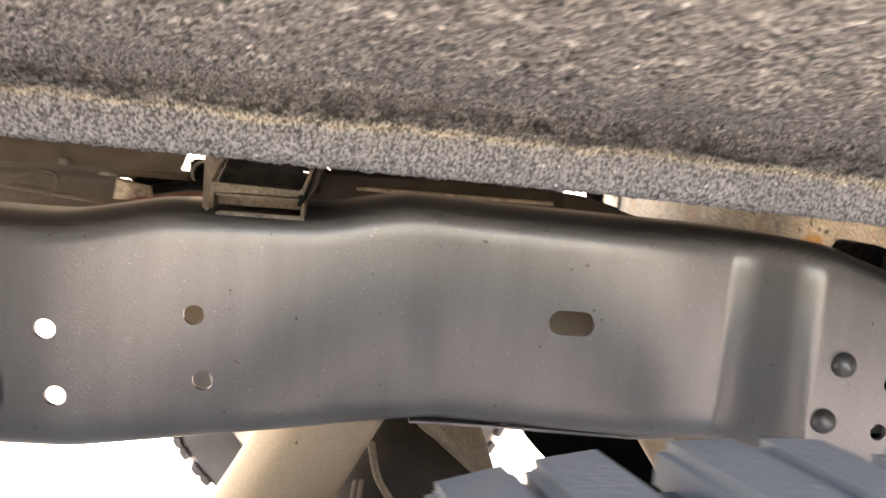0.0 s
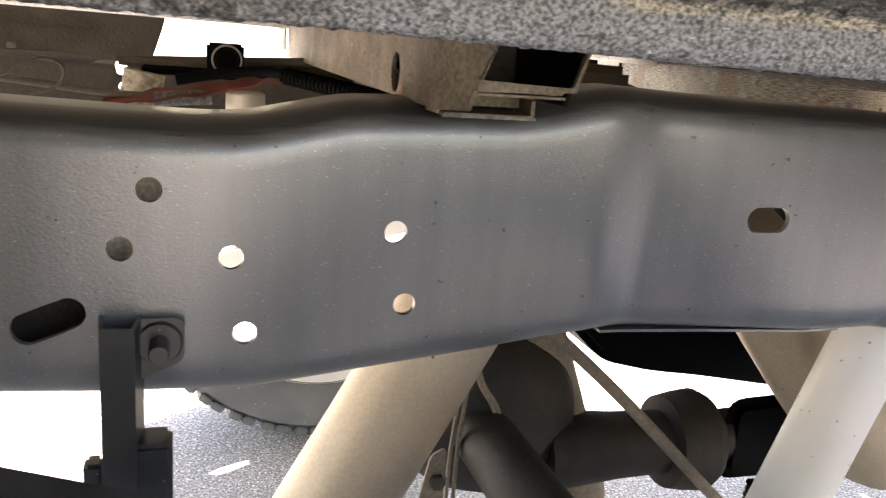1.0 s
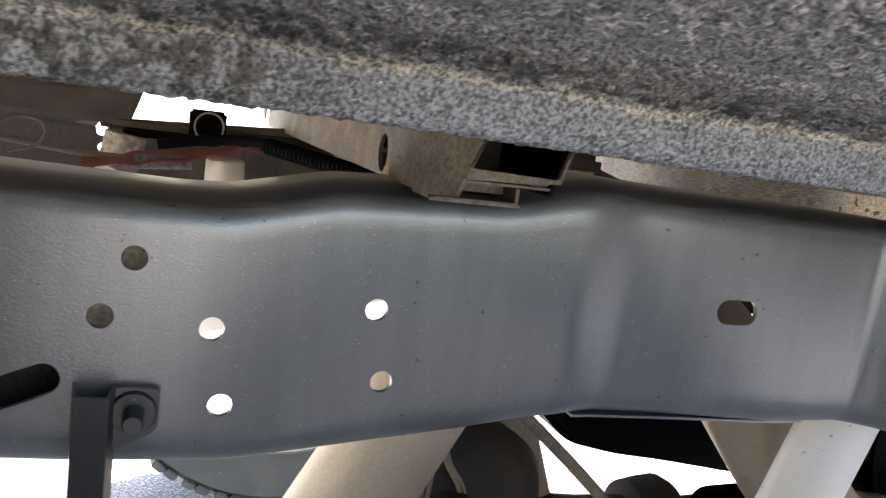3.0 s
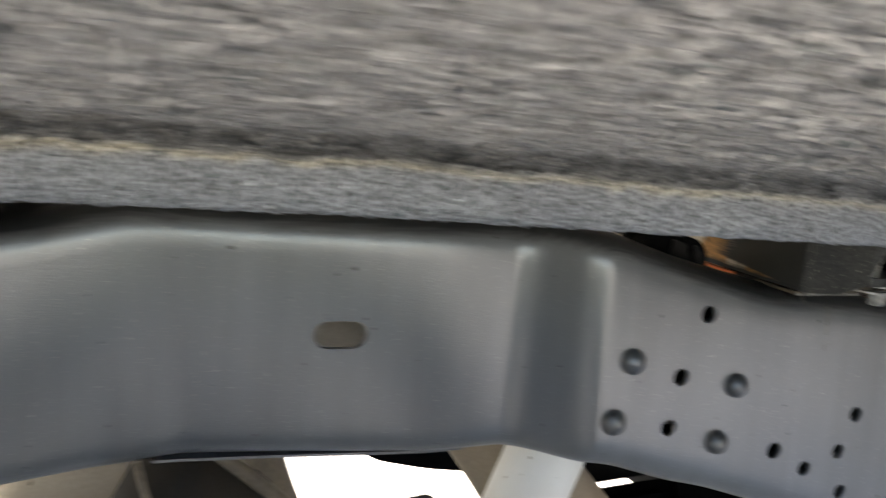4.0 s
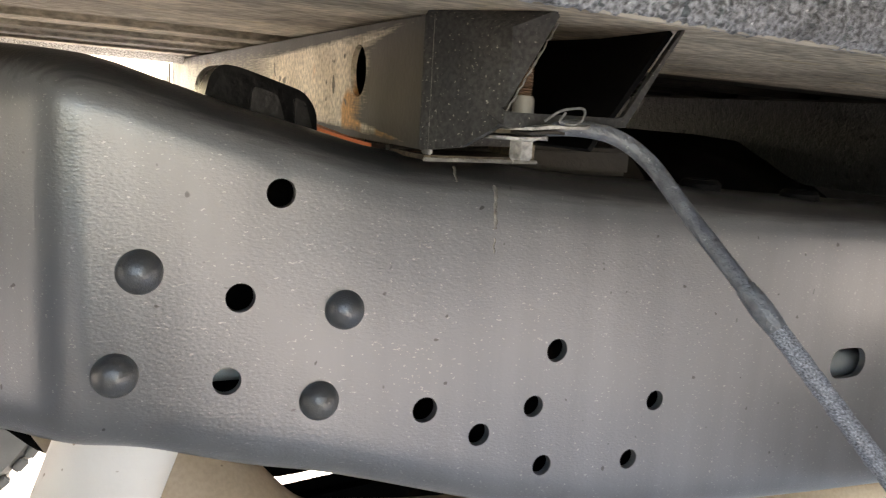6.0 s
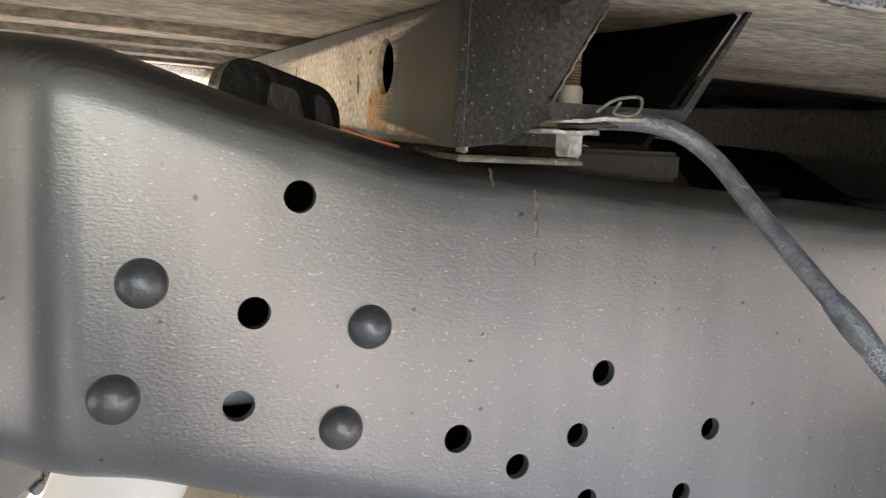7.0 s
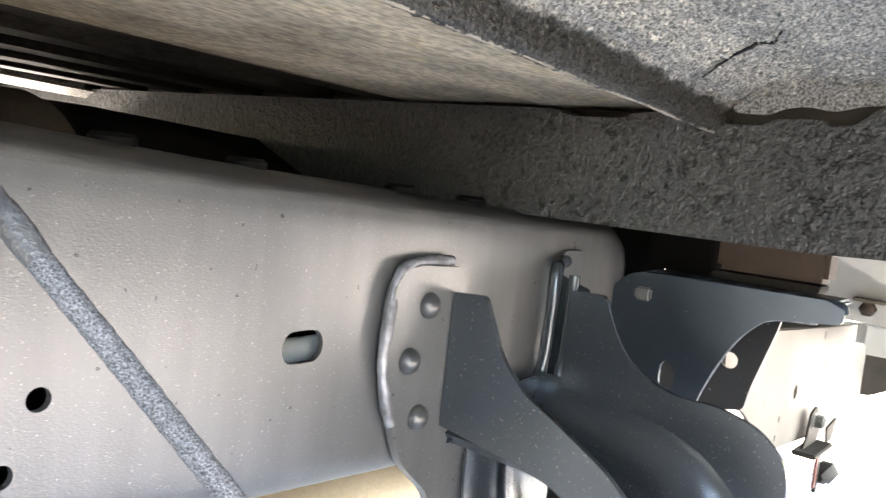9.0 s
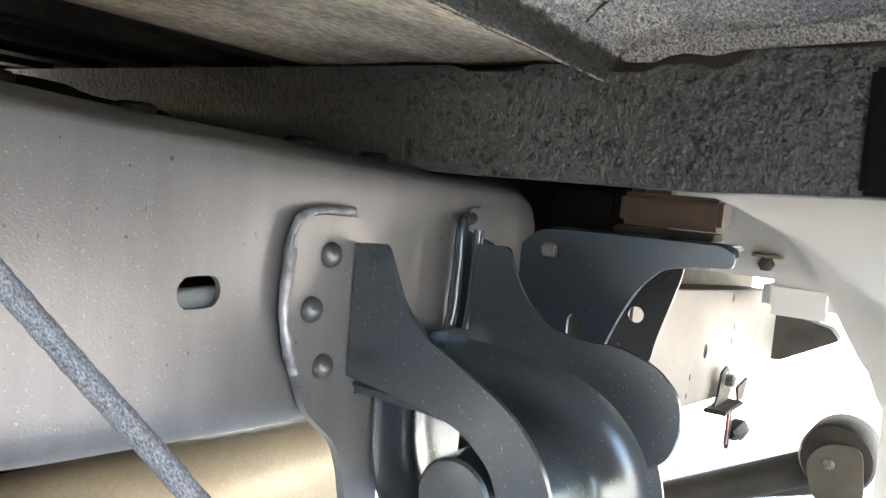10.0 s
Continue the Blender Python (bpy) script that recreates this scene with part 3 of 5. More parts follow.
PROFILE = sorted((p[0], p[1]) for p in SILL[5:])
GOUGE = spline([(1.592, 0.552, 0), (1.575, 0.53, 0), (1.562, 0.508, 0), (1.548, 0.494, 0), (1.545, 0.483, 0), (1.527, 0.476, 0), (1.511, 0.468, 0)], 5)
bm = grid(bmesh.new(), lambda u, v: Vector((GOUGE[u].x + 0.0035 * v * math.sin(math.pi * (u + 1) / (len(GOUGE) + 1)), GOUGE[u].y + 0.0006 * math.sin(u * 2.1), lerp(LIP, GOUGE[u].x) + lerp(PROFILE, GOUGE[u].y) - 0.0036 + 0.0008 * abs(v))), list(range(len(GOUGE))), [-1, 0, 1])
part("torn_seam", thicken(bm, 0.001), M_DARK, sill, "dark torn seam in the coat")


# ---- bed floor ----
def floor_z(x):
    return 0.889 - 0.019 * x


RIBS = [(1.02 + 0.155 * k, 1.125 + 0.155 * k) for k in range(6)]


def floor_place(u, v):
    up = max(max(0, min(1, min(v - r0, r1 - v) / 0.018)) for r0, r1 in RIBS)
    return Vector((u, v, floor_z(u) + 0.024 * up + 0.001 * math.sin(v * 40)))


vs = [0.602, 0.66, 0.74, 0.82, 0.9, 0.98]
for r0, r1 in RIBS:
    vs += [r0, r0 + 0.018, r1 - 0.018, r1]
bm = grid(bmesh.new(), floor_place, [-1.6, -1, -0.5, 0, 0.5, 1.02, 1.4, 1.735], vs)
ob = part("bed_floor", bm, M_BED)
ob.data.materials.append(M_DARKSTEEL)
# the inner front part of the floor is a darker steel
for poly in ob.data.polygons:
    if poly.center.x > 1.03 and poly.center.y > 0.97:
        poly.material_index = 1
tagged(ob, "dusty tan ribbed steel underside of the pickup bed", "bed floor")
sol = ob.modifiers.new("steel", "SOLIDIFY")
sol.thickness, sol.offset = 0.002, 1
for y0, y1 in ((0.577, 0.648), (0.748, 1.93)):
    part("edge_lip", block(bmesh.new(), (1.732, y0, 0.8485), (1.7385, y1, 0.8525), 0.0008), M_CREAM, ob, "pale folded edge")


# pale rods added for the lit insides seen through the openings
part("hole_fill_rod", rod(bmesh.new(), (0.84, 0.795, 0.651), (0.88, 0.795, 0.651), 0.008, 14), M_WHITE, rail, "pale rod added for the bright inside of a hole")
part("slot_fill_rod", rod(bmesh.new(), (1.28, 0.795, 0.606), (1.47, 0.795, 0.609), 0.013, 16), M_WHITE, rail, "pale rod added for the bright inside of the slot")


# ---- bed cross members ----
def cross_member(bend, rim, x1, z0, z1, y1, open_pts, foot, label, slot, split, material, front):
    """A folded channel: its side wall bends in towards an open rim, and a foot flange rests on the rail."""
    c = thing("bed_cross_member", label, "cross member")
    t = 0.004
    (x0, yb), (xr, yr), (ys, zs) = bend, rim, slot
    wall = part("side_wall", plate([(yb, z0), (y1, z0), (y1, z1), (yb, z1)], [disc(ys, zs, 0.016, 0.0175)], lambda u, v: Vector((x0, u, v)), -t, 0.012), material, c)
    # darker towards the open end, and again further in
    darkening = wall.data.attributes.new("darkening", "FLOAT", "POINT")
    for vert, value in zip(wall.data.vertices, darkening.data):
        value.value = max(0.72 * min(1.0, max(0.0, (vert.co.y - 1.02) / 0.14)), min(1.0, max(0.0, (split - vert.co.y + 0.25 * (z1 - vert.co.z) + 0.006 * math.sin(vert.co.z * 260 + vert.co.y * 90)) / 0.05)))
    (xa, za), (xb, zb) = open_pts[1], open_pts[2]
    # right wall near black: the channel's inner shade is in its colour
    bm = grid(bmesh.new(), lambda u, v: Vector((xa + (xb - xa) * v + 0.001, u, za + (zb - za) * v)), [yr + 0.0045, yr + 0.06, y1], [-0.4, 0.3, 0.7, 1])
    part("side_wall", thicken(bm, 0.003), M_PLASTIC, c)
    part("bottom_web", block(bmesh.new(), (x0 + t + 0.001, yb + 0.03, z0 + 0.002), (xa - 0.004, y1, z0 + 0.006), 0.001), front, c)
    part("bottom_web", block(bmesh.new(), (x0 + 0.03, yr + 0.006, za - 0.006), (xa - 0.002, yb + 0.03, za - 0.003), 0.001), front, c)
    # dark plate: the shade inside the channel is put into its colour
    part("shade_plate", block(bmesh.new(), (x0 + t + 0.001, yr + 0.10, z0 + 0.008), (xa - 0.004, yr + 0.103, z1 - 0.002), 0.0005), M_DARKSTEEL, c, "dark plate standing in for the shade inside the channel")
    part("riser", block(bmesh.new(), (x0 + t + 0.001, yb + 0.027, z0 + 0.002), (xa - 0.004, yb + 0.0295, za - 0.004), 0.0005), front, c)
    # cap added to shut daylight out of the channel's far end
    part("far_cap", block(bmesh.new(), (x0 + t + 0.001, y1 - 0.006, z0 + 0.007), (xa - 0.006, y1 - 0.003, z1 - 0.002), 0.0005), front, c)
    part("far_bracket", plate(rounded([(y1 + 0.003, z0 + 0.012), (y1 + 0.10, z0 + 0.016), (y1 + 0.105, z1 - 0.004), (y1 + 0.003, z1 - 0.004)], 0.004), [disc(y1 + 0.02, (z0 + z1) / 2, 0.006, 0.012)], lambda u, v: Vector((x0 - 0.003, u, v)), 0.003), M_CREAM, c, "pale end bracket with a slot")
    zo = open_pts[0][1]
    outer = [(x0, z0), (x0 + 0.012, z0 + 0.004), (xr, zo - 0.008), (open_pts[1][0] + 0.0022, zo - 0.005), (open_pts[2][0] + 0.0022, z1), (x0, z1)]
    depth = [(x0, yb), (xr, yr), (x1 + 1, yr)]
    notch = [(open_pts[2][0], z1), (*open_pts[1], 0.003), (*open_pts[0], 0.003), (open_pts[3][0], z1)]
    bm = plate(rounded([(*p[:2], p[2] if len(p) > 2 else 0.001) for p in outer[:5] + notch + outer[5:]]), [], lambda u, v: Vector((u, lerp(depth, u), v)), t, 0.008)
    part("end_plate", bm, front, c)
    for (xc, zc), (xd, zd), r in ((open_pts[1], open_pts[2], 0.0012), (open_pts[0], open_pts[3], 0.0006)):
        edge = [Vector((xc + (xd - xc) * k / 20 + 0.0012 + 0.0004 * math.sin(k * 2.3), yr - 0.0005 + 0.0004 * math.sin(k * 1.7), zc + (zd - 0.002 - zc) * k / 20)) for k in range(21)]
        part("rim_edge", tube(bmesh.new(), edge, lambda f, r=r: r * (1 + 0.4 * math.sin(f * 61)), 8), M_WORN, c, "worn pale edge")
    part("fold_line", block(bmesh.new(), (x0 - 0.001, yb - 0.009, z0 - 0.002), (x0 + 0.0018, yb + 0.001, z1), 0.0007), M_WORN, c, "scuffed pale folded edge")
    xf, yf, zf = foot
    part("foot_edge", block(bmesh.new(), (x0 + 0.007, yf - 0.0015, zf - 0.0005), (xf + 0.001, yf + 0.0005, zf + 0.0018), 0.0006), M_WORN, c, "worn pale edge")
    part("foot_flange", block(bmesh.new(), (x0 + 0.008, yf, zf), (xf, yf + 0.06, zf + 0.003), 0.0008), M_SILLA, c, "tan dusty foot")
    # dark filler added under the foot, where only shade shows
    part("foot_filler", block(bmesh.new(), (x0 + 0.006, yf + 0.055, zf - 0.012), (x0 + 0.2, yf + 0.11, z0 + 0.001), 0.003), M_DARK, c, "dark filler under the foot, for the shadow line")
    part("foot_end", block(bmesh.new(), (xf - 0.003, yf + 0.001, zf + 0.002), (xf, yf + 0.06, zf + 0.015), 0.0008), M_SILLA, c)
    part("foot_ledge", plate([(x0 + 0.004, yb), (xf, yf), (open_pts[1][0], yr + 0.005), (xr, yr + 0.005)], [], lambda u, v: Vector((u, v, zo - 0.009)), 0.002), M_SILLA, c)
    return c


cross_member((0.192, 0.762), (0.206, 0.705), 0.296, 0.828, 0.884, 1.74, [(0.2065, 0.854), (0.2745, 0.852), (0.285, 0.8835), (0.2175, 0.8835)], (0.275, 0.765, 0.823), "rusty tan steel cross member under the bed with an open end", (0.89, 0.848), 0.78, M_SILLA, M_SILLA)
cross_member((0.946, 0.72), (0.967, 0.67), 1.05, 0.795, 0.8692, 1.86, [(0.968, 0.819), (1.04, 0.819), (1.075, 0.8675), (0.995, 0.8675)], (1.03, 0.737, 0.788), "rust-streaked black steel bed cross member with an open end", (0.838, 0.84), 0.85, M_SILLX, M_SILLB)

# ---- front cross beam ----
beam = [(0.30, 0.745), (0.47, 0.738), (0.745, 0.738), (1.10, 0.742), (1.235, 0.778), (1.37, 0.778), (2.2, 0.778), (2.2, 0.855), (0.745, 0.853), (0.725, 0.846, 0.01), (0.665, 0.846, 0.01), (0.65, 0.853), (0.572, 0.853), (0.563, 0.845, 0.006), (0.528, 0.845, 0.006), (0.515, 0.852), (0.478, 0.852), (0.47, 0.846), (0.45, 0.85), (0.435, 0.864), (0.30, 0.864)]
bm = plate(rounded([(p[0], p[1], p[2] if len(p) > 2 else 0.006) for p in beam]), [], lambda u, v: Vector((1.74, u, v)), 0.06)
end_beam = tagged(part("bed_end_beam", bm, M_UNDER), "black undercoated steel end beam below the bed", "beam")
# dark plates added so that the gaps over the beam stay dark
part("gap_blocker", block(bmesh.new(), (1.7085, 0.30, 0.838), (1.7115, 0.574, 0.89), 0.0008), M_DARK, end_beam, "dark plate added for the shade in the gap over the beam")
part("gap_blocker", block(bmesh.new(), (1.716, 0.602, 0.842), (1.719, 2.2, 0.885), 0.0008), M_DARK, end_beam)
end = [(0.572, 0.89), (0.572, 0.866), (0.56, 0.858), (0.53, 0.857), (0.518, 0.863), (0.50, 0.866), (0.475, 0.862), (0.45, 0.868), (0.30, 0.875), (0.30, 0.91)]
flange = part("end_flange", plate(rounded([(*p, 0.006) for p in end]), [], lambda u, v: Vector((1.7045, u, v)), 0.0025), M_COAT, sill, "coated end flange of the sill")
for value in flange.data.attributes.new("smooth", "FLOAT", "POINT").data:
    value.value = 0.75
# unseen block in the front wall's place, keeping the sun out of the gap
tagged(part("bed_sun_block", block(bmesh.new(), (1.743, -0.09, 0.856), (1.812, 2.39, 1.35), 0.004), M_DARK), "unseen dark block over the beam, added to keep out the sun", "bed wall")
part("end_stop", block(bmesh.new(), (1.668, 0.28, 0.745), (1.6795, 0.339, 0.847), 0.004), M_PLASTIC, end_beam, "black end stop")


# ---- far side of the truck, mirrored about its middle ----
MID = 1.2
far = thing("far_frame_rail", "dusty brown steel frame rail of the other side", "frame rail")
part("web", rail_sheet([rail_hole(-0.085, 0.79, 0.01), rail_hole(-0.08, 0.757, 0.01), rail_hole(0.6, 0.7, 0.012), rail_hole(-0.3, 0.7, 0.012)], MID, fine=(-0.15, 0.9)), M_FAR, far)
part("inner_plate", block(bmesh.new(), (0.85, 1.555, 0.56), (1.8, 1.56, 0.75), 0.001), M_DARK, far)
bm = grid(bmesh.new(), lambda u, v: Vector((u, 2.3 - sill_place(u, v).y, sill_place(u, v).z)), list(np.arange(-1.6, 1.74, 0.08)), list(np.arange(0, len(SILL) - 0.99, 0.5)))
tagged(part("far_bed_sill", thicken(bm, 0.003), M_COAT), "grey coated lower sill on the other side of the bed", "body panel")
bm = plate(rounded([(-1.6, 0.70), (-0.053, 0.795, 0.004), (-0.033, 0.855, 0.01), (-0.025, 0.885, 0.004), (-1.6, 0.91)]), [], lambda u, v: Vector((u, 1.93, v)), 0.004)
fwh = tagged(part("far_wheelhouse_panel", bm, M_DUSTY), "dirty brown inner wheelhouse panel of the other side", "body panel")
part("rib", block(bmesh.new(), (-0.9, 1.922, 0.842), (-0.12, 1.9275, 0.85), 0.002), M_DUSTY, fwh)
part("clip", block(bmesh.new(), (-0.31, 1.92, 0.80), (-0.29, 1.9275, 0.815), 0.002), M_STEEL, fwh)

ARCH_X, ARCH_Z, ARCH_RX, ARCH_RZ = 0.46, 0.335, 0.62, 0.9


def arch_z(x):
    """Height of the wheel arch's edge over x."""
    return ARCH_Z + ARCH_RZ * math.sqrt(max(0.0, 1 - ((x - ARCH_X) / ARCH_RX) ** 2))


def side_panel(name, x0, x1, low, z1, y0, out, label):
    """An outer body skin, bowed outwards, with its lower edge at low(x)."""
    bm = grid(bmesh.new(), lambda u, v: Vector((u, y0 + out * 0.03 * math.sin(math.pi * v), low(u) + (z1 - low(u)) * v)), [x0 + (x1 - x0) * k / 60 for k in range(61)], [k / 6 for k in range(7)])
    tagged(part(name, thicken(bm, 0.003), M_PLASTIC), label, "body panel")


# unseen skin, its lower edge set to shade the rail and bed floor
side_panel("bed_outer_skin", -1.6, 2.02, lambda x: max(0.49, arch_z(x)), 1.35, -0.10, -1, "unseen black inner side of the bed's outer skin, placed to shade the rail")
guard = thing("mud_guard", "unseen black mud guard behind the wheel, with an added blocking plate", "mud guard")
part("side_wall", plate([(-1.6, 0.05), (-0.03, 0.05), (-0.04, 0.46), (-0.23, 0.65), (-0.33, 0.76), (-0.42, 1.0), (-1.6, 1.0)], [], lambda u, v: Vector((u, -0.085, v)), 0.004), M_PLASTIC, guard)
# unseen plate added to darken what the rail's jog reflects
part("reflection_blocker", plate(rounded([(-0.08, 0.06), (0.60, 0.06), (0.60, 0.86), (-0.08, 0.90)], 0.03), [], lambda u, v: Vector((-0.55, u, v)), 0.006), M_PLASTIC, guard)
# unseen panel added to darken the rail's reflections and cast the cab's shadow
side_panel("cab_side_blocker", 2.1, 4.2, lambda x: 0.70, 1.85, -0.10, -1, "unseen black panel beside the cab, added to shade rail and ground")
# added to shut a bright slit towards the far side
side_panel("far_bed_outer_skin", 1.03, 1.80, lambda x: 0.62, 1.3, 2.392, 1, "black inner side of the far outer skin, added to shut out daylight")

# filler added over the axle to shut the bright gap
cm = thing("axle_gap_filler", "dark brown filler block over the axle, added to shut out daylight", "cross member")
part("beam", block(bmesh.new(), (0.275, 1.30, 0.735), (0.66, 1.552, 0.861), 0.012), M_DUSTY, cm)
part("top_bead", rod(bmesh.new(), (0.33, 1.298, 0.83), (0.64, 1.298, 0.83), 0.003, 10), M_BED, cm, "tan line along the edge")

# ---- exhaust ----
pipe = thing("exhaust_pipe", "tan dusty steel exhaust pipe arched over the axle", "exhaust pipe")
bm = tube(bmesh.new(), spline([(2.3, 1.0, 0.30), (1.75, 1.0, 0.323), (1.46, 1.0, 0.338), (1.157, 1.0, 0.348), (1.01, 1.0, 0.364), (0.93, 1.0, 0.385), (0.86, 1.01, 0.455), (0.80, 1.04, 0.54), (0.74, 1.06, 0.62), (0.64, 1.05, 0.685), (0.54, 1.05, 0.715), (0.43, 1.05, 0.70), (0.37, 1.05, 0.66), (0.33, 1.04, 0.6), (0.25, 1.04, 0.45), (0.14, 1.03, 0.26)], 6), 0.066, 28)
part("pipe", bm, M_TAN, pipe)
loop = [Vector((p[0], 0.925, p[1])) for p in rounded([(1.161, 0.447), (1.163, 0.392), (1.196, 0.387), (1.194, 0.441)], 0.008, 5)]
part("hanger_loop", tube(bmesh.new(), loop + loop[:1], 0.0042, 10), M_ZINC, pipe, "bare steel hanger loop")
part("hanger_strap", block(bmesh.new(), (1.201, 0.90, 0.38), (1.207, 0.94, 0.56), 0.001), M_ZINC, pipe, "flat steel strap up to the rail")

# small tan block added to fill the view through a rail hole
part("hole_fill", block(bmesh.new(), (0.116, 1.085, 0.645), (0.15, 1.11, 0.69), 0.006), M_TAN, pipe)

# ---- shock absorbers ----
def shock(top, foot, r, material, label):
    s = thing("shock_absorber", label, "shock absorber", "shock absorbers")
    a, b = Vector(top), Vector(foot)
    part("body", tube(bmesh.new(), [a, a + (b - a) * 0.05, a + (b - a) * 0.95, b], lambda f: r * (0.94 if f in (0, 1) else 1), 32), material, s)
    part("rod", rod(bmesh.new(), a, a + (a - b).normalized() * 0.1, r * 0.4, 16), M_STEEL, s)
    part("lower_eye", lathe(bmesh.new(), [(-0.03, 0.02), (-0.028, 0.026), (0.028, 0.026), (0.03, 0.02)], b, "x", 20), M_DARK, s)
    return s


shock((0.837, 0.9, 0.68), (0.674, 0.9, 0.24), 0.043, M_SHOCK, "white painted shock absorber behind the rail")
shock((0.44, 1.2, 0.62), (0.60, 1.2, 0.2), 0.048, M_DUSTB, "brown dusty shock absorber beside the axle")


# ---- wheels ----
def wheel(cx, cz, y0, y1, r, label, phase=0.0, rubber=M_RUBBER, bead=0.60):
    w = thing("wheel", label, "wheel", "rear wheels")
    ym, hw = (y0 + y1) / 2, (y1 - y0) / 2
    base = r - 0.018
    prof = [(-hw * 0.8, r * bead), (-hw * 0.97, r * (bead + 0.05)), (-hw * 1.03, r * (bead + 0.12)), (-hw * 1.04, r * (bead + 0.22)), (-hw * 0.98, base * 0.96), (-hw * 0.86, base), (hw * 0.86, base), (hw * 0.98, base * 0.96), (hw * 1.04, r * (bead + 0.22)), (hw * 1.03, r * (bead + 0.12)), (hw * 0.97, r * (bead + 0.05)), (hw * 0.8, r * bead)]
    bm = lathe(bmesh.new(), prof, (cx, ym, cz), "y", 72)
    bmesh.ops.delete(bm, geom=[f for f in bm.faces if len(f.verts) > 8], context="FACES_ONLY")
    tyre = part("tyre", bm, M_TYRE, w)
    n = 33
    step = 2 * math.pi / n
    meshes = {}
    for side in (-1, 1):
        bm = bmesh.new()
        half = r * step * 0.385
        for a0, a1 in ((-half, -0.03 * half), (0.07 * half, half)):
            block(bm, (a0, side * 0.012 if side > 0 else -hw * 0.99, -0.02), (a1, hw * 0.99 if side > 0 else -0.012, 0.0), 0.004)
        for vert in bm.verts:
            vert.co.x += 0.012 * side * math.sin(vert.co.y * 30)
            if abs(vert.co.y) > hw * 0.8:
                vert.co.z -= (abs(vert.co.y) - hw * 0.8) * 0.25
            vert.co.z += math.sqrt(max(r * r - vert.co.x ** 2, 0)) - r
        first = part("tread_block", bm, rubber, tyre)
        meshes[side] = first
        for k in range(n):
            ob = first if k == 0 else new("tread_block", first.data)
            ob.parent = tyre
            ob.matrix_world = Matrix.Translation((cx, ym, cz)) @ Matrix.Rotation(phase + step * (k + (0.5 if side > 0 else 0)), 4, "Y") @ Matrix.Translation((0, 0, r))
    k = bead
    bm = lathe(bmesh.new(), [(-hw * 0.86, r * k), (-hw * 0.8, r * (k + 0.015)), (-hw * 0.6, r * (k - 0.05)), (hw * 0.6, r * (k - 0.05)), (hw * 0.8, r * (k + 0.015)), (hw * 0.86, r * k), (hw * 0.62, r * (k - 0.085)), (-hw * 0.62, r * (k - 0.085)), (-hw * 0.855, r * (k - 0.004))], (cx, ym, cz), "y", 56)
    bmesh.ops.delete(bm, geom=[f for f in bm.faces if len(f.verts) > 8], context="FACES_ONLY")
    part("rim", bm, M_ALLOY, w, "silver alloy rim")
    for s in range(6):
        bm = block(bmesh.new(), (-0.03, hw * 0.35, 0.10), (0.03, hw * 0.6, r * (k - 0.06)), 0.008)
        bm.transform(Matrix.Translation((cx, ym, cz)) @ Matrix.Rotation(0.3 + s * math.pi / 3, 4, "Y"))
        part("spoke", bm, M_ALLOY, w)
    part("hub", lathe(bmesh.new(), [(-hw * 0.9, 0.05), (-hw * 0.5, 0.15), (hw * 0.4, 0.15), (hw * 0.5, 0.1)], (cx, ym, cz), "y", 32), M_WHITE, w, "pale brake drum")
    return w


wheel(0.485, 0.342, 0.03, 0.315, 0.46, "black off-road tyre with chunky tread on an alloy rim", -0.128)
wheel(0.34, 0.345, 2.06, 2.345, 0.465, "black off-road tyre across the axle on an alloy rim", 0.0, M_TYRE, 0.70)

# ---- axle ----
axle = thing("rear_axle", "dark greasy iron rear axle with a differential housing", "axle")
part("axle_tube", rod(bmesh.new(), (0.40, 0.30, 0.365), (0.40, 2.1, 0.365), 0.042, 24), M_DARK, axle)
part("differential", lathe(bmesh.new(), [(-0.15, 0.045), (-0.11, 0.11), (-0.05, 0.142), (0.05, 0.142), (0.11, 0.11), (0.15, 0.045)], (0.435, 1.25, 0.37), "y", 32), M_DARK, axle)
part("pinion_nose", lathe(bmesh.new(), [(-0.2, 0.06), (-0.08, 0.05), (0.0, 0.048), (0.004, 0.07), (0.03, 0.075), (0.06, 0.078), (0.075, 0.07), (0.1, 0.04)], (0.705, 1.16, 0.310), "x", 28), M_DARK, axle, "dark greasy pinion housing and flange")
part("drive_shaft", rod(bmesh.new(), (0.80, 1.16, 0.312), (2.3, 1.16, 0.40), 0.04, 24), M_DARK, axle)
bm = tube(bmesh.new(), spline([(0.34, 1.04, 0.66), (0.38, 1.04, 0.6), (0.552, 1.04, 0.45), (0.74, 1.03, 0.27)], 6), 0.0085, 12)
part("brake_line_tube", bm, M_DUSTB, axle)
for k in range(4):
    bm = tube(bmesh.new(), spline([(0.345 + 0.012 * k, 1.5, 0.34), (0.302 + 0.011 * k, 1.5, 0.28), (0.272 + 0.009 * k, 1.5, 0.22), (0.25 + 0.008 * k, 1.5, 0.12)], 5), 0.004, 8)
    part("brake_cable", bm, M_DARK, axle)
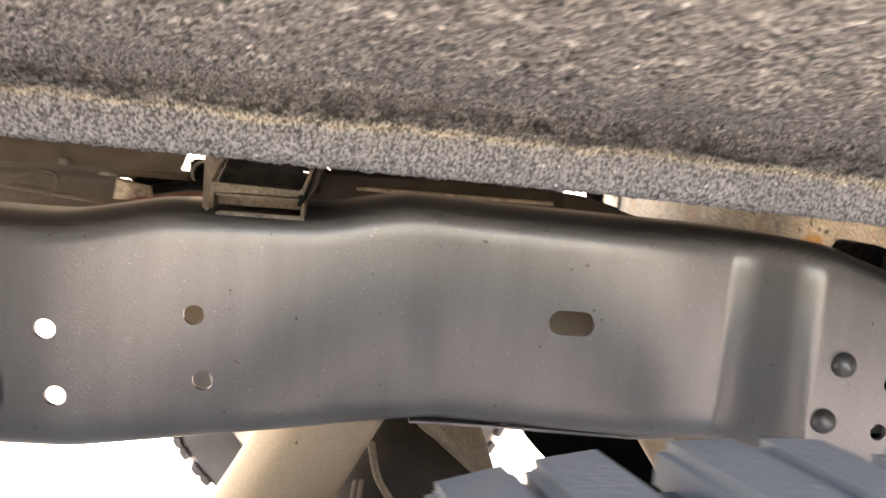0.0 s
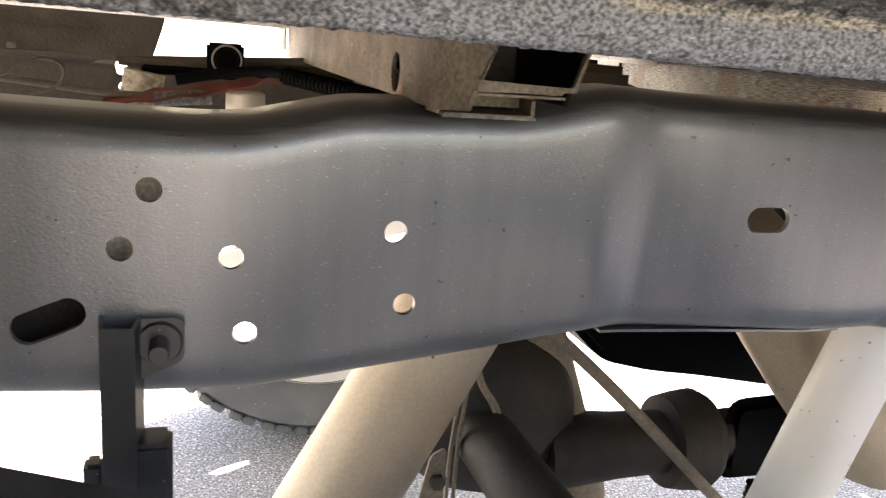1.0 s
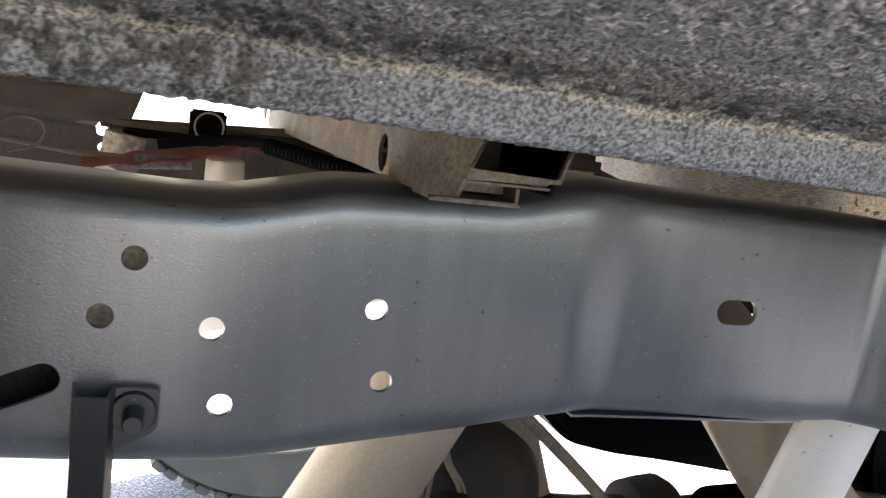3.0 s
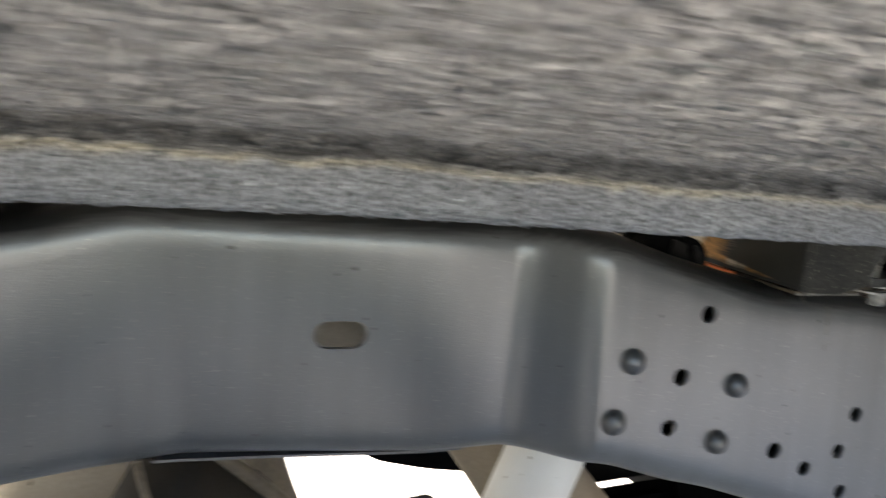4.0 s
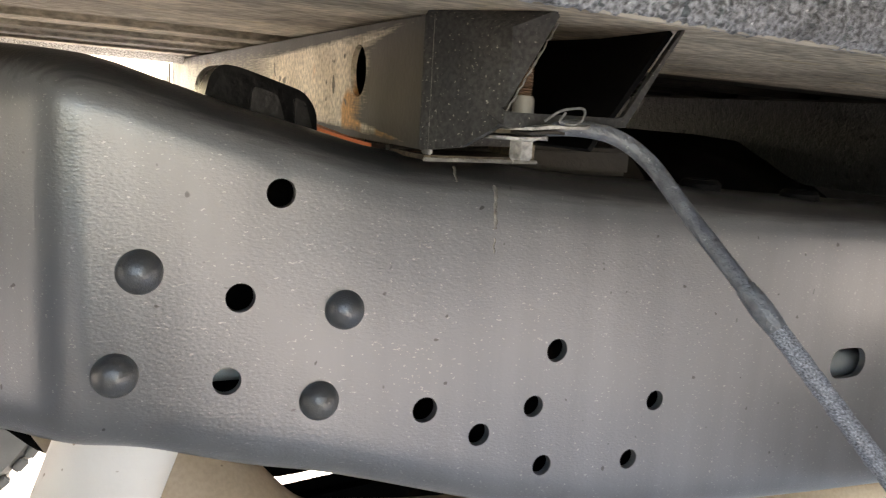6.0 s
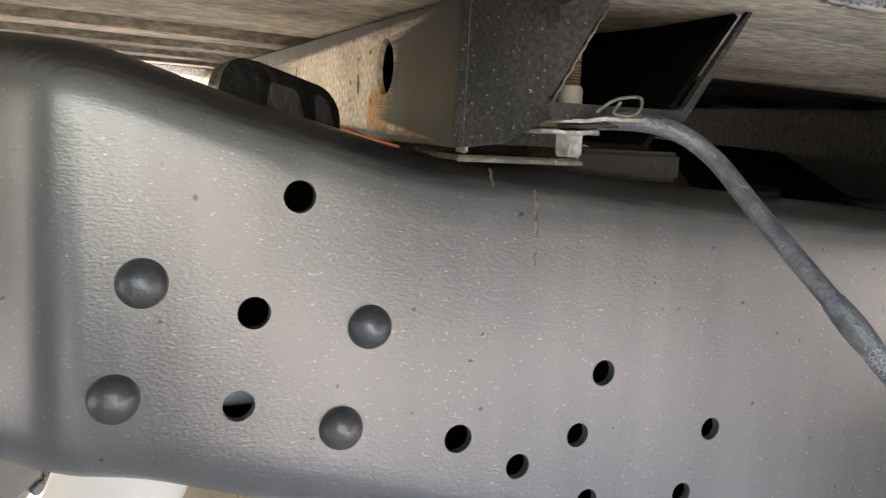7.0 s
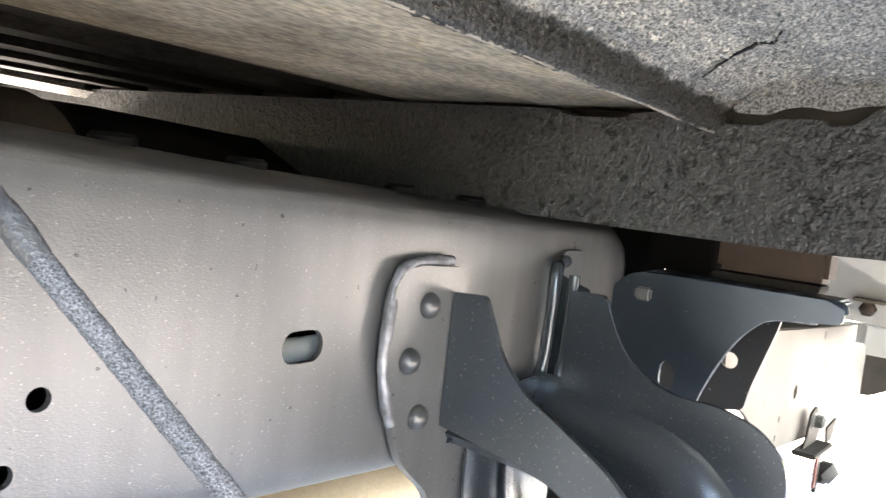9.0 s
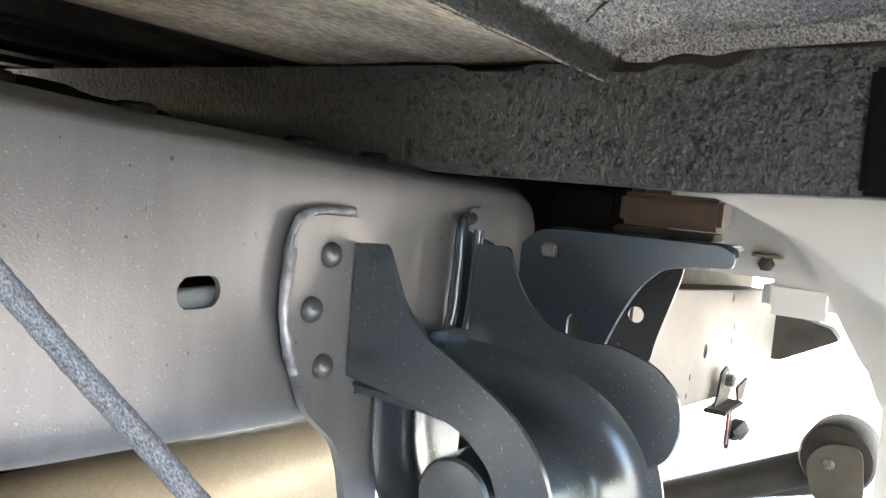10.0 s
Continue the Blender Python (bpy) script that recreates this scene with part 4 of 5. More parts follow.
for k in range(2):
    bm = tube(bmesh.new(), spline([(0.372 - 0.004 * k, 1.1, 0.50), (0.385 - 0.004 * k, 1.1, 0.45), (0.41 - 0.006 * k, 1.1, 0.41), (0.421 - 0.01 * k, 1.1, 0.36), (0.431 - 0.008 * k, 1.1, 0.32), (0.455 + 0.01 * k, 1.1, 0.27), (0.46 + 0.02 * k, 1.1, 0.2)], 6), 0.0032, 8)
    part("brake_pipe", bm, M_DUSTB, axle, "thin tan brake pipe")
    part("brake_pipe", tube(bmesh.new(), spline([(0.352 + 0.009 * k, 1.09, 0.45), (0.347 + 0.009 * k, 1.09, 0.39), (0.344 + 0.01 * k, 1.09, 0.33), (0.345 + 0.01 * k, 1.09, 0.2)], 5), 0.003, 8), M_DUSTB, axle)
part("line_bracket", plate(rounded([(0.336, 0.37), (0.316, 0.36), (0.304, 0.30), (0.30, 0.2), (0.338, 0.2)], 0.008), [], lambda u, v: Vector((u, 1.085, v)), 0.004), M_DUSTB, axle, "tan dusty line bracket")
part("bracket_bolt", lathe(bmesh.new(), [(-0.014, 0.007), (-0.012, 0.011), (-0.003, 0.011), (-0.002, 0.015), (0.002, 0.015)], (0.326, 1.085, 0.323), "y", 6), M_DUSTY, axle)
part("rubber_boot", tube(bmesh.new(), [Vector((0.845 - 0.0005 * k, 1.08, 0.265 - 0.004 * k)) for k in range(31)], lambda f: 0.024 + 0.002 * math.cos(f * 75), 16), M_PLASTIC, axle, "ribbed black rubber boot")

# ---- fuel tank ----
tank = thing("fuel_tank", "black plastic fuel tank strapped inside the frame", "fuel tank")


def tank_shell(name, outline, y0, depth):
    bm = plate(rounded(outline, 0.03), [], lambda u, v: Vector((u, y0, v)), -depth)
    bmesh.ops.bevel(bm, geom=[e for e in bm.edges if len(e.link_faces) == 2 and e.calc_face_angle() > 1.0], offset=0.015, segments=2, affect="EDGES")
    return part(name, bm, M_PLASTIC, tank)


SHOULDER = spline([(0, 0.872, 0.56), (0, 0.876, 0.68), (0, 0.892, 0.738), (0, 0.93, 0.778), (0, 0.99, 0.799), (0, 1.1, 0.806), (0, 1.62, 0.806)], 5)


def tank_top(name, x0, x1, drop, material, label=""):
    """A stretch of the tank's shoulder and top; drop(x) sets it lower."""
    bm = grid(bmesh.new(), lambda u, v: Vector((u, SHOULDER[v].y + 0.6 * drop(u), SHOULDER[v].z - drop(u) * (1 - 0.9 * min(1.0, max(0.0, (SHOULDER[v].y - 0.99) / 0.2))))), [x0 + (x1 - x0) * k / 16 for k in range(17)], list(range(len(SHOULDER))))
    return part(name, thicken(bm, 0.003), material, tank, label)


tank_top("upper_shell", 1.258, 1.735, lambda x: 0.012 + max(0.0, x - 1.40) * 0.28, M_PLASTIC)
tank_top("strap", 1.192, 1.257, lambda x: 0.0, M_STRAP, "dark brown steel strap")
tank_top("end_cover", 0.965, 1.1925, lambda x: 0.004 + 0.02 * max(0.0, (1.0 - x) / 0.035) ** 2, M_BED, "tan dusty end cover")
tank_shell("lower_shell", [(1.12, 0.50), (1.68, 0.50), (1.68, 0.30), (1.15, 0.33), (1.12, 0.42)], 1.12, 0.4)
tank_shell("skid_plate", [(0.85, 0.60), (1.14, 0.52), (1.14, 0.412), (1.093, 0.412), (0.96, 0.402), (0.85, 0.43)], 1.12, 0.03)
tank_shell("skid_plate", [(0.80, 0.385), (0.96, 0.392), (1.09, 0.403), (1.14, 0.403), (1.14, 0.25), (0.80, 0.25)], 1.12, 0.03)

tank_shell("rear_shell", [(0.645, 0.425), (0.735, 0.337), (0.84, 0.312), (0.95, 0.297), (1.12, 0.268), (1.5, 0.25), (1.5, 0.49), (0.72, 0.49)], 1.40, 0.14)

# ---- spring hanger bracket on the rail ----
hang = thing("spring_hanger", "black painted steel spring hanger welded and riveted to the rail", "bracket")
Y_H = 0.742
outline = rounded([(1.456, 0.69, 0.035), (1.557, 0.686, 0.022), (1.557, 0.655, 0.005), (1.60, 0.60, 0.005), (1.60, 0.385, 0.005), (1.556, 0.385, 0.01), (1.545, 0.435, 0.01), (1.532, 0.468, 0.02), (1.486, 0.507, 0.02), (1.472, 0.54, 0.03), (1.451, 0.60, 0.02)])
part("rail_plate", plate(outline, [], lambda u, v: Vector((u, Y_H, v)), -0.01), M_RAIL, hang)
bm = tube(bmesh.new(), spline([(1.54, 0.75, 0.6915), (1.50, 0.749, 0.6915), (1.478, 0.748, 0.6885), (1.463, 0.747, 0.678), (1.457, 0.746, 0.65), (1.4525, 0.746, 0.605), (1.461, 0.746, 0.57), (1.471, 0.746, 0.545)], 6), lambda f: 0.005 + 0.0007 * math.sin(f * 23) + 0.0004 * math.sin(f * 71), 10)
part("weld_bead", bm, M_WELD, hang, "pale grey weld bead")
for x, z in [(1.503, 0.652), (1.482, 0.603), (1.502, 0.548)]:
    part("rivet", lathe(bmesh.new(), [(0.002, 0.0115)] + [(-0.011 * math.sin(a), 0.0122 * math.cos(a)) for a in [k * math.pi / 14 for k in range(7)]] + [(-0.0111, 0.0005)], (x, Y_H, z), "y", 24), M_RIVET, hang)
# the two side plates stand out from the rail
A = [(0.742, 0.664, 0.004), (0.695, 0.667, 0.006), (0.682, 0.64), (0.67, 0.615, 0.03), (0.642, 0.589, 0.03), (0.617, 0.578, 0.03), (0.558, 0.547, 0.04), (0.529, 0.521, 0.03), (0.509, 0.485, 0.03), (0.50, 0.40), (0.552, 0.40), (0.558, 0.47, 0.02), (0.568, 0.492, 0.02), (0.599, 0.518, 0.03), (0.642, 0.528, 0.03), (0.74, 0.54, 0.01)]
part("side_plate", plate(rounded(A, 0.01, 5), [], lambda u, v: Vector((1.542, min(0.74, 0.24 + (u - 0.24) * 1.02), 0.726 + (v - 0.726) * 1.02)), 0.006), M_HANG, hang)
B = [(0.708, 0.664, 0.004), (0.667, 0.665, 0.008), (0.661, 0.646), (0.645, 0.616, 0.03), (0.618, 0.591, 0.03), (0.576, 0.5795, 0.03), (0.538, 0.582, 0.03), (0.496, 0.570, 0.025), (0.470, 0.545, 0.02), (0.466, 0.515, 0.02), (0.475, 0.481, 0.02), (0.507, 0.461, 0.02), (0.545, 0.433, 0.02), (0.60, 0.395, 0.02), (0.66, 0.35), (0.708, 0.35)]
part("side_plate", plate(rounded(B, 0.01, 5), [], lambda u, v: Vector((1.705, u, v)), 0.006), M_HANG, hang)
web = spline([(0, 0.742, 0.513), (0, 0.70, 0.512), (0, 0.65, 0.510), (0, 0.60, 0.502), (0, 0.565, 0.488), (0, 0.54, 0.462), (0, 0.53, 0.43), (0, 0.525, 0.37)], 5)
bm = bmesh.new()
rows = []
ROLL = 0.056
for k, q in enumerate(web):
    along = (web[min(k + 1, len(web) - 1)] - web[max(k - 1, 0)]).normalized()
    out = Vector((0, along.z, -along.y))
    row = [bm.verts.new(q + out * (0.012 * max(0, 1 - f / 0.12) ** 2) + Vector((1.548 + f * (0.157 - ROLL), 0, 0))) for f in [i / 14 for i in range(15)]]
    row += [bm.verts.new(q + out * (ROLL * (1 - math.cos(a))) + Vector((1.705 - ROLL + ROLL * math.sin(a), 0, 0))) for a in [math.pi / 2 * i / 12 for i in range(1, 13)]]
    rows.append(row)
for a, b in zip(rows, rows[1:]):
    for k in range(len(a) - 1):
        bm.faces.new((a[k], a[k + 1], b[k + 1], b[k]))
part("web", thicken(bm, 0.005), M_HANG, hang)
for bead, r in (([(1.755, 0.752, 0.688), (1.735, 0.748, 0.687), (1.718, 0.740, 0.678), (1.714, 0.738, 0.63), (1.711, 0.74, 0.57), (1.70, 0.744, 0.536), (1.68, 0.744, 0.522)], 0.0075), ([(1.716, 0.716, 0.678), (1.713, 0.715, 0.63), (1.709, 0.716, 0.575), (1.699, 0.72, 0.54), (1.68, 0.722, 0.524)], 0.006)):
    part("weld_bead", tube(bmesh.new(), spline(bead, 6), lambda f: r * (1 + 0.06 * math.sin(f * 47)), 12), M_HANG, hang)
part("corner_web", plate(rounded([(0.70, 0.664, 0.004), (0.752, 0.68, 0.004), (0.752, 0.50), (0.70, 0.50)]), [], lambda u, v: Vector((1.726, u, v)), 0.004), M_HANG, hang)
part("weld_bead", tube(bmesh.new(), spline([(1.553, 0.742, 0.52), (1.583, 0.74, 0.515), (1.64, 0.74, 0.515), (1.69, 0.738, 0.525)], 6), 0.006, 10), M_MOUNT, hang)
part("fold_flange", plate(rounded([(1.745, 0.70, 0.01), (1.80, 0.70, 0.012), (1.80, 0.52), (1.745, 0.52)]), [], lambda u, v: Vector((u, 0.75, v)), -0.004), M_RAIL, hang)
# the inner wall between the side plates rolls under
bm = bmesh.new()
WALL = spline([(0, 0.738, 0.565), (0, 0.737, 0.50), (0, 0.734, 0.45), (0, 0.72, 0.41), (0, 0.69, 0.385), (0, 0.65, 0.375), (0, 0.60, 0.372), (0, 0.54, 0.385)], 4)
grid(bm, lambda u, v: Vector((u, WALL[v].y - 0.014 * math.exp(-((u - 1.62) / 0.03) ** 2), WALL[v].z)), [1.575 + 0.165 * k / 30 for k in range(31)], list(range(len(WALL))))
part("inner_wall", thicken(bm, 0.004), M_HANG, hang)
part("spring_eye", lathe(bmesh.new(), [(-0.03, 0.02), (-0.029, 0.036), (-0.026, 0.039), (0.03, 0.039), (0.034, 0.036), (0.035, 0.02)], (1.575, 0.615, 0.445), "x", 32), M_HANG, hang, "glossy black spring eye")

# ---- body mount bracket ----
mount = thing("body_mount_bracket", "blue-black painted body mount bracket on the rail", "bracket")
G = [(0.738, 0.66, 0.006), (0.715, 0.68, 0.014), (0.68, 0.682, 0.01), (0.49, 0.684, 0.01), (0.474, 0.674, 0.008), (0.476, 0.660, 0.006), (0.52, 0.657, 0.02), (0.55, 0.653, 0.03), (0.581, 0.624, 0.03), (0.601, 0.585), (0.616, 0.548), (0.622, 0.50), (0.738, 0.50)]
part("front_plate", plate(rounded(G, 0.01, 5), [disc(0.656, 0.565, 0.0095, 0.0095, math.pi / 2, 20, 0.007)], lambda u, v: Vector((1.86, u, v)), 0.005), M_MOUNT, mount)
bm = block(bmesh.new(), (1.862, 0.483, 0.676), (1.925, 0.70, 0.684), 0.003)
part("top_plate", bm, M_MOUNT, mount)
part("edge_bead", tube(bmesh.new(), spline([(1.862, 0.70, 0.676), (1.862, 0.6, 0.679), (1.862, 0.49, 0.679), (1.862, 0.478, 0.67)], 5), 0.007, 10), M_MOUNT, mount)
part("rear_plate", plate(rounded([(0.76, 0.674), (0.57, 0.674), (0.575, 0.63, 0.01), (0.60, 0.545, 0.01), (0.606, 0.512, 0.008), (0.76, 0.49)]), [disc(0.631, 0.573, 0.011)], lambda u, v: Vector((2.0, u, v)), 0.005), M_BLACK, mount)
part("bolt_head", lathe(bmesh.new(), [(-0.016, 0.012), (-0.014, 0.013), (0, 0.013), (0.001, 0.02), (0.004, 0.02)], (1.93, 0.575, 0.672), "z", 6), M_STEEL, mount, "zinc bolt head")
part("tab", block(bmesh.new(), (1.845, 0.685, 0.648), (1.853, 0.706, 0.664), 0.003), M_RAIL, mount)
part("cut_edge", tube(bmesh.new(), spline([(1.8585, 0.50, 0.6575), (1.8585, 0.55, 0.6515), (1.8585, 0.575, 0.630), (1.8585, 0.592, 0.603), (1.8585, 0.604, 0.578), (1.8585, 0.6165, 0.545), (1.8585, 0.621, 0.51)], 6), 0.0016, 8), M_WELD, mount, "pale bare edge of the arch")
bush = thing("body_mount_bushing", "brown rubber body mount cushion on the bracket", "bushing")
part("cushion", block(bmesh.new(), (1.90, 0.507, 0.696), (1.944, 0.632, 0.736), 0.006), M_BROWN, bush)
part("lower_washer", block(bmesh.new(), (1.895, 0.513, 0.685), (1.944, 0.634, 0.694), 0.002), M_DARK, bush)
# black filler added for the dark between cushion and rail
part("dark_filler", block(bmesh.new(), (1.90, 0.637, 0.6845), (1.944, 0.72, 0.735), 0.003), M_PLASTIC, bush, "black filler in the dark gap beside the cushion")
for k in range(3):
    part("shim", block(bmesh.new(), (1.8945 - 0.001 * k, 0.5125 - 0.0015 * k, 0.6865 + 0.003 * k), (1.925, 0.62, 0.688 + 0.003 * k), 0.0005), M_DARK, bush)

bm = block(bmesh.new(), (1.945, 0.637, 0.6845), (2.0, 1.9, 0.86), 0.004)
bcm = tagged(part("body_cross_member", bm, M_PLASTIC), "black cross member behind the bed end beam", "cross member")
# black block added to shut the bright slit below the cross member
part("slit_blocker", block(bmesh.new(), (1.95, 0.85, 0.50), (1.99, 1.9, 0.684), 0.003), M_PLASTIC, bcm)

# ---- front part of the rail in the sun ----
fr = thing("front_frame_rail", "pale dusty frame rail running on towards the cab", "frame rail")
web2 = [(2.008, 0.606), (2.21, 0.592), (2.49, 0.575), (2.82, 0.557), (2.90, 0.55), (2.90, 0.388), (2.87, 0.376), (2.6, 0.366), (2.255, 0.395), (2.10, 0.49), (2.008, 0.5)]
cut = [disc(2.374, 0.475, 0.011, 0.013), disc(2.30, 0.44, 0.003, 0.006), disc(2.29, 0.41, 0.003, 0.006), disc(2.52, 0.56, 0.004, 0.008), disc(2.55, 0.50, 0.003, 0.008), disc(2.54, 0.475, 0.003, 0.006)]
part("web", plate(rounded([(p[0], p[1], 0.03) for p in web2]), cut, lambda u, v: Vector((u, 0.64, v)), -0.006), M_FRONT, fr)
# top flange dark: the shade in the gap above is in its colour
part("top_flange", plate([(2.008, 0.648), (2.90, 0.648), (2.90, 0.72), (2.008, 0.72)], [], lambda u, v: Vector((u, v, lerp(web2[:5], u))), 0.005), M_DARK, fr, "top of the rail, dark for the shade in the gap above")
# dark plate added behind the gap to paint its shade
part("gap_shade_plate", block(bmesh.new(), (2.0, 0.722, 0.50), (3.0, 0.73, 0.75), 0.001), M_DARK, fr, "dark plate added for the shade in the gap over the rail")
part("end_member", plate(rounded([(0.72, 0.495), (0.652, 0.494), (0.538, 0.469), (0.518, 0.444), (0.64, 0.377), (0.72, 0.37)], 0.008), [], lambda u, v: Vector((3.004, u, v)), -0.05), M_DARK, fr, "dark end member")
clip = thing("line_clip_bracket", "small dark steel clip bracket bolted to the frame", "bracket")
part("arm", plate(rounded([(2.44, 0.43), (2.475, 0.44, 0.01), (2.51, 0.385), (2.50, 0.372), (2.41, 0.372), (2.43, 0.39)], 0.006), [], lambda u, v: Vector((u, 0.628, v)), 0.004), M_DARK, clip)
part("foot", block(bmesh.new(), (2.40, 0.60, 0.362), (2.52, 0.64, 0.37), 0.002), M_DARK, clip)
part("bolt", lathe(bmesh.new(), [(-0.016, 0.006), (-0.012, 0.011), (0, 0.012), (0.002, 0.016), (0.008, 0.016)], (2.468, 0.622, 0.414), "y", 6), M_STEEL, clip)
part("tag_strip", block(bmesh.new(), (2.445, 0.606, 0.30), (2.458, 0.61, 0.362), 0.001), M_RED, clip, "faded red tag strip")
part("lower_strip", block(bmesh.new(), (2.46, 0.606, 0.29), (2.47, 0.612, 0.362), 0.001), M_DARK, clip)
part("lower_bolt", lathe(bmesh.new(), [(-0.03, 0.007), (-0.02, 0.014), (0.0, 0.016), (0.01, 0.02), (0.03, 0.02)], (2.50, 0.605, 0.315), "x", 6), M_DARK, clip)
part("side_tab", plate(rounded([(2.53, 0.39), (2.60, 0.40), (2.58, 0.362), (2.545, 0.36)], 0.006), [], lambda u, v: Vector((u, 0.62, v)), 0.004), M_DARK, clip)

# ---- suspension link ----
link = thing("suspension_link", "dark suspension link with a round rubber bushing", "suspension link")
part("bushing", lathe(bmesh.new(), [(-0.05, 0.03), (-0.048, 0.05), (-0.04, 0.054), (0.04, 0.054), (0.048, 0.05), (0.05, 0.03)], (2.33, 0.405, 0.365), "x", 32), M_DARK, link)
part("end_plate", plate(rounded([(0.445, 0.36, 0.02), (0.43, 0.30, 0.02), (0.36, 0.31, 0.02), (0.37, 0.395, 0.02), (0.42, 0.39, 0.02)]), [], lambda u, v: Vector((2.275, u, v)), 0.006), M_DUSTY, link)
part("bolt", lathe(bmesh.new(), [(-0.012, 0.004), (-0.009, 0.008), (0, 0.009)], (2.275, 0.412, 0.36), "x", 12), M_STEEL, link)
part("arm", rod(bmesh.new(), (2.33, 0.42, 0.345), (2.30, 0.66, 0.225), 0.028, 18), M_DARK, link)
part("second_arm", rod(bmesh.new(), (2.45, 0.40, 0.29), (2.40, 0.62, 0.225), 0.018, 18), M_DARK, link)

# ---- white cab body beyond the beam ----
cab = thing("cab_body", "white painted underside and wheel arch of the body", "vehicle body")
arch = [(0.503, 0.742), (0.475, 0.733), (0.440, 0.718), (0.404, 0.703), (0.38, 0.688), (0.358, 0.671), (0.335, 0.656), (0.315, 0.640), (0.313, 0.562), (0.311, 0.463), (0.309, 0.2)]
part("arch_panel", plate(arch + [(0.1, 0.2), (0.1, 0.84), (0.29, 0.84), (0.29, 0.747)], [], lambda u, v: Vector((1.81, u, v)), 0.003), M_WHITE, cab)
bm = bmesh.new()
grid(bm, lambda u, v: Vector((1.815 + 0.14 * v, arch[u][0] + 0.004 * v, arch[u][1] + 0.004 * v)), list(range(8)), [0, 0.04, 0.5, 1])
part("arch_flange", thicken(bm, 0.003), M_WHITE, cab)
arch2 = [(0.56, 0.715), (0.505, 0.699), (0.469, 0.672), (0.445, 0.637), (0.42, 0.598), (0.40, 0.564), (0.379, 0.531), (0.354, 0.502), (0.335, 0.45)]
part("inner_arch", plate([(p[0], p[1]) for p in arch2] + [(p[0] - 0.035, p[1] + 0.075) for p in reversed(arch2)], [], lambda u, v: Vector((2.2, u, v)), 0.006), M_WHITE, cab)
part("inner_panel", plate([(0.385, 0.655), (0.365, 0.60), (0.335, 0.53), (0.318, 0.50), (0.316, 0.2), (0.28, 0.2), (0.28, 0.655)], [], lambda u, v: Vector((1.98, u, v)), 0.006), M_WHITE, cab)
# solid block to roof height, unseen above, added for the cab's shadow
part("cab_block", block(bmesh.new(), (1.815, -0.095, 0.845), (4.2, 2.3, 1.75), 0.003), M_DARK, cab, "dark underside of a solid block standing in for the cab")
part("floor_rail", block(bmesh.new(), (2.215, 0.39, 0.6265), (3.2, 0.68, 0.77), 0.012), M_WHITE, cab)
part("floor_bracket", block(bmesh.new(), (2.5, 0.46, 0.54), (2.8, 0.59, 0.611), 0.018), M_WHITE, cab)
part("floor_bolt", lathe(bmesh.new(), [(-0.014, 0.0095), (-0.013, 0.011), (0.0, 0.011)], (2.213, 0.52, 0.649), "x", 6), M_BROWN, cab, "rusty bolt head")
part("bolt_tab", block(bmesh.new(), (2.195, 0.498, 0.6585), (2.216, 0.54, 0.663), 0.001), M_DUSTB, cab, "tan tab over the bolt")

# ---- things on and by the rail ----
bump = thing("bump_stop", "black rubber bump stop block on the rail", "bump stop")
poly = [(0.840, 0.812), (0.8445, 0.831, 0.006), (0.851, 0.8375, 0.007), (0.862, 0.8365, 0.007), (0.904, 0.8235, 0.009), (0.912, 0.812, 0.007), (0.913, 0.79)]
part("body", plate(rounded([(*p[:2], p[2] if len(p) > 2 else 0.002) for p in poly]), [], lambda u, v: Vector((u, 0.818, v)), -0.05), M_BLOCK, bump)
# ribs in paler rubber: the block's lit recess is in their colour
part("front_rib", plate(rounded([(0.868, 0.80), (0.87, 0.8255), (0.886, 0.821), (0.892, 0.80)], 0.004), [], lambda u, v: Vector((u, 0.8155, v)), -0.008), M_RIB, bump)
part("end_rib", plate(rounded([(0.898, 0.80), (0.896, 0.820), (0.904, 0.817), (0.909, 0.80)], 0.003), [], lambda u, v: Vector((u, 0.8155, v)), -0.008), M_RIB, bump)
bm = bmesh.new()
grid(bm, lambda u, v: Vector((0.89 + 0.075 * u, 0.822 + 0.022 * v, smooth_lerp(RAIL_TOP, 0.89 + 0.075 * u) + 0.0015 + 0.009 * (1 - u) * (0.4 + 0.6 * v))), [k / 8 for k in range(9)], [0, 0.5, 1])
tagged(part("orange_strap", thicken(bm, 0.0025), M_ORANGE), "bright orange plastic strap lying on the rail", "strap")
for x in (1.22, 1.33, 1.509, 1.62):
    z = smooth_lerp(RAIL_TOP, x)
    bm = lathe(bmesh.new(), [(-0.004, 0.016), (0.004, 0.016), (0.007, 0.013), (0.007, 0.008), (0.003, 0.007)], (x, 0.797, z), "z", 24)
    tagged(part("rail_plug", bm, M_PLASTIC), "black plug in the top of the rail", "plug", "plugs along the rail")

# ---- cable on the cross member ----
cable = thing("sleeved_cable", "grey sleeved cable clipped to the bed cross member", "cable")
line = spline([(0.985, 0.672, 0.811), (1.01, 0.666, 0.8125), (1.031, 0.659, 0.809), (1.045, 0.646, 0.797), (1.0525, 0.622, 0.774), (1.0655, 0.577, 0.733), (1.092, 0.549, 0.690), (1.120, 0.520, 0.645), (1.150, 0.490, 0.598), (1.180, 0.462, 0.545), (1.20, 0.445, 0.46), (1.205, 0.44, 0.3)], 10)
part("smooth_part", tube(bmesh.new(), line[:51], 0.0045, 16), M_CABLE, cable, "smooth grey jacket")
bm = tube(bmesh.new(), [p for q, r in zip(line[50:], line[51:]) for p in (q, (2 * q + r) / 3, (q + 2 * r) / 3)] + [line[-1]], lambda f: 0.0049 + 0.00014 * math.sin(f * 160) + 0.00014 * math.sin(f * 391), 18)
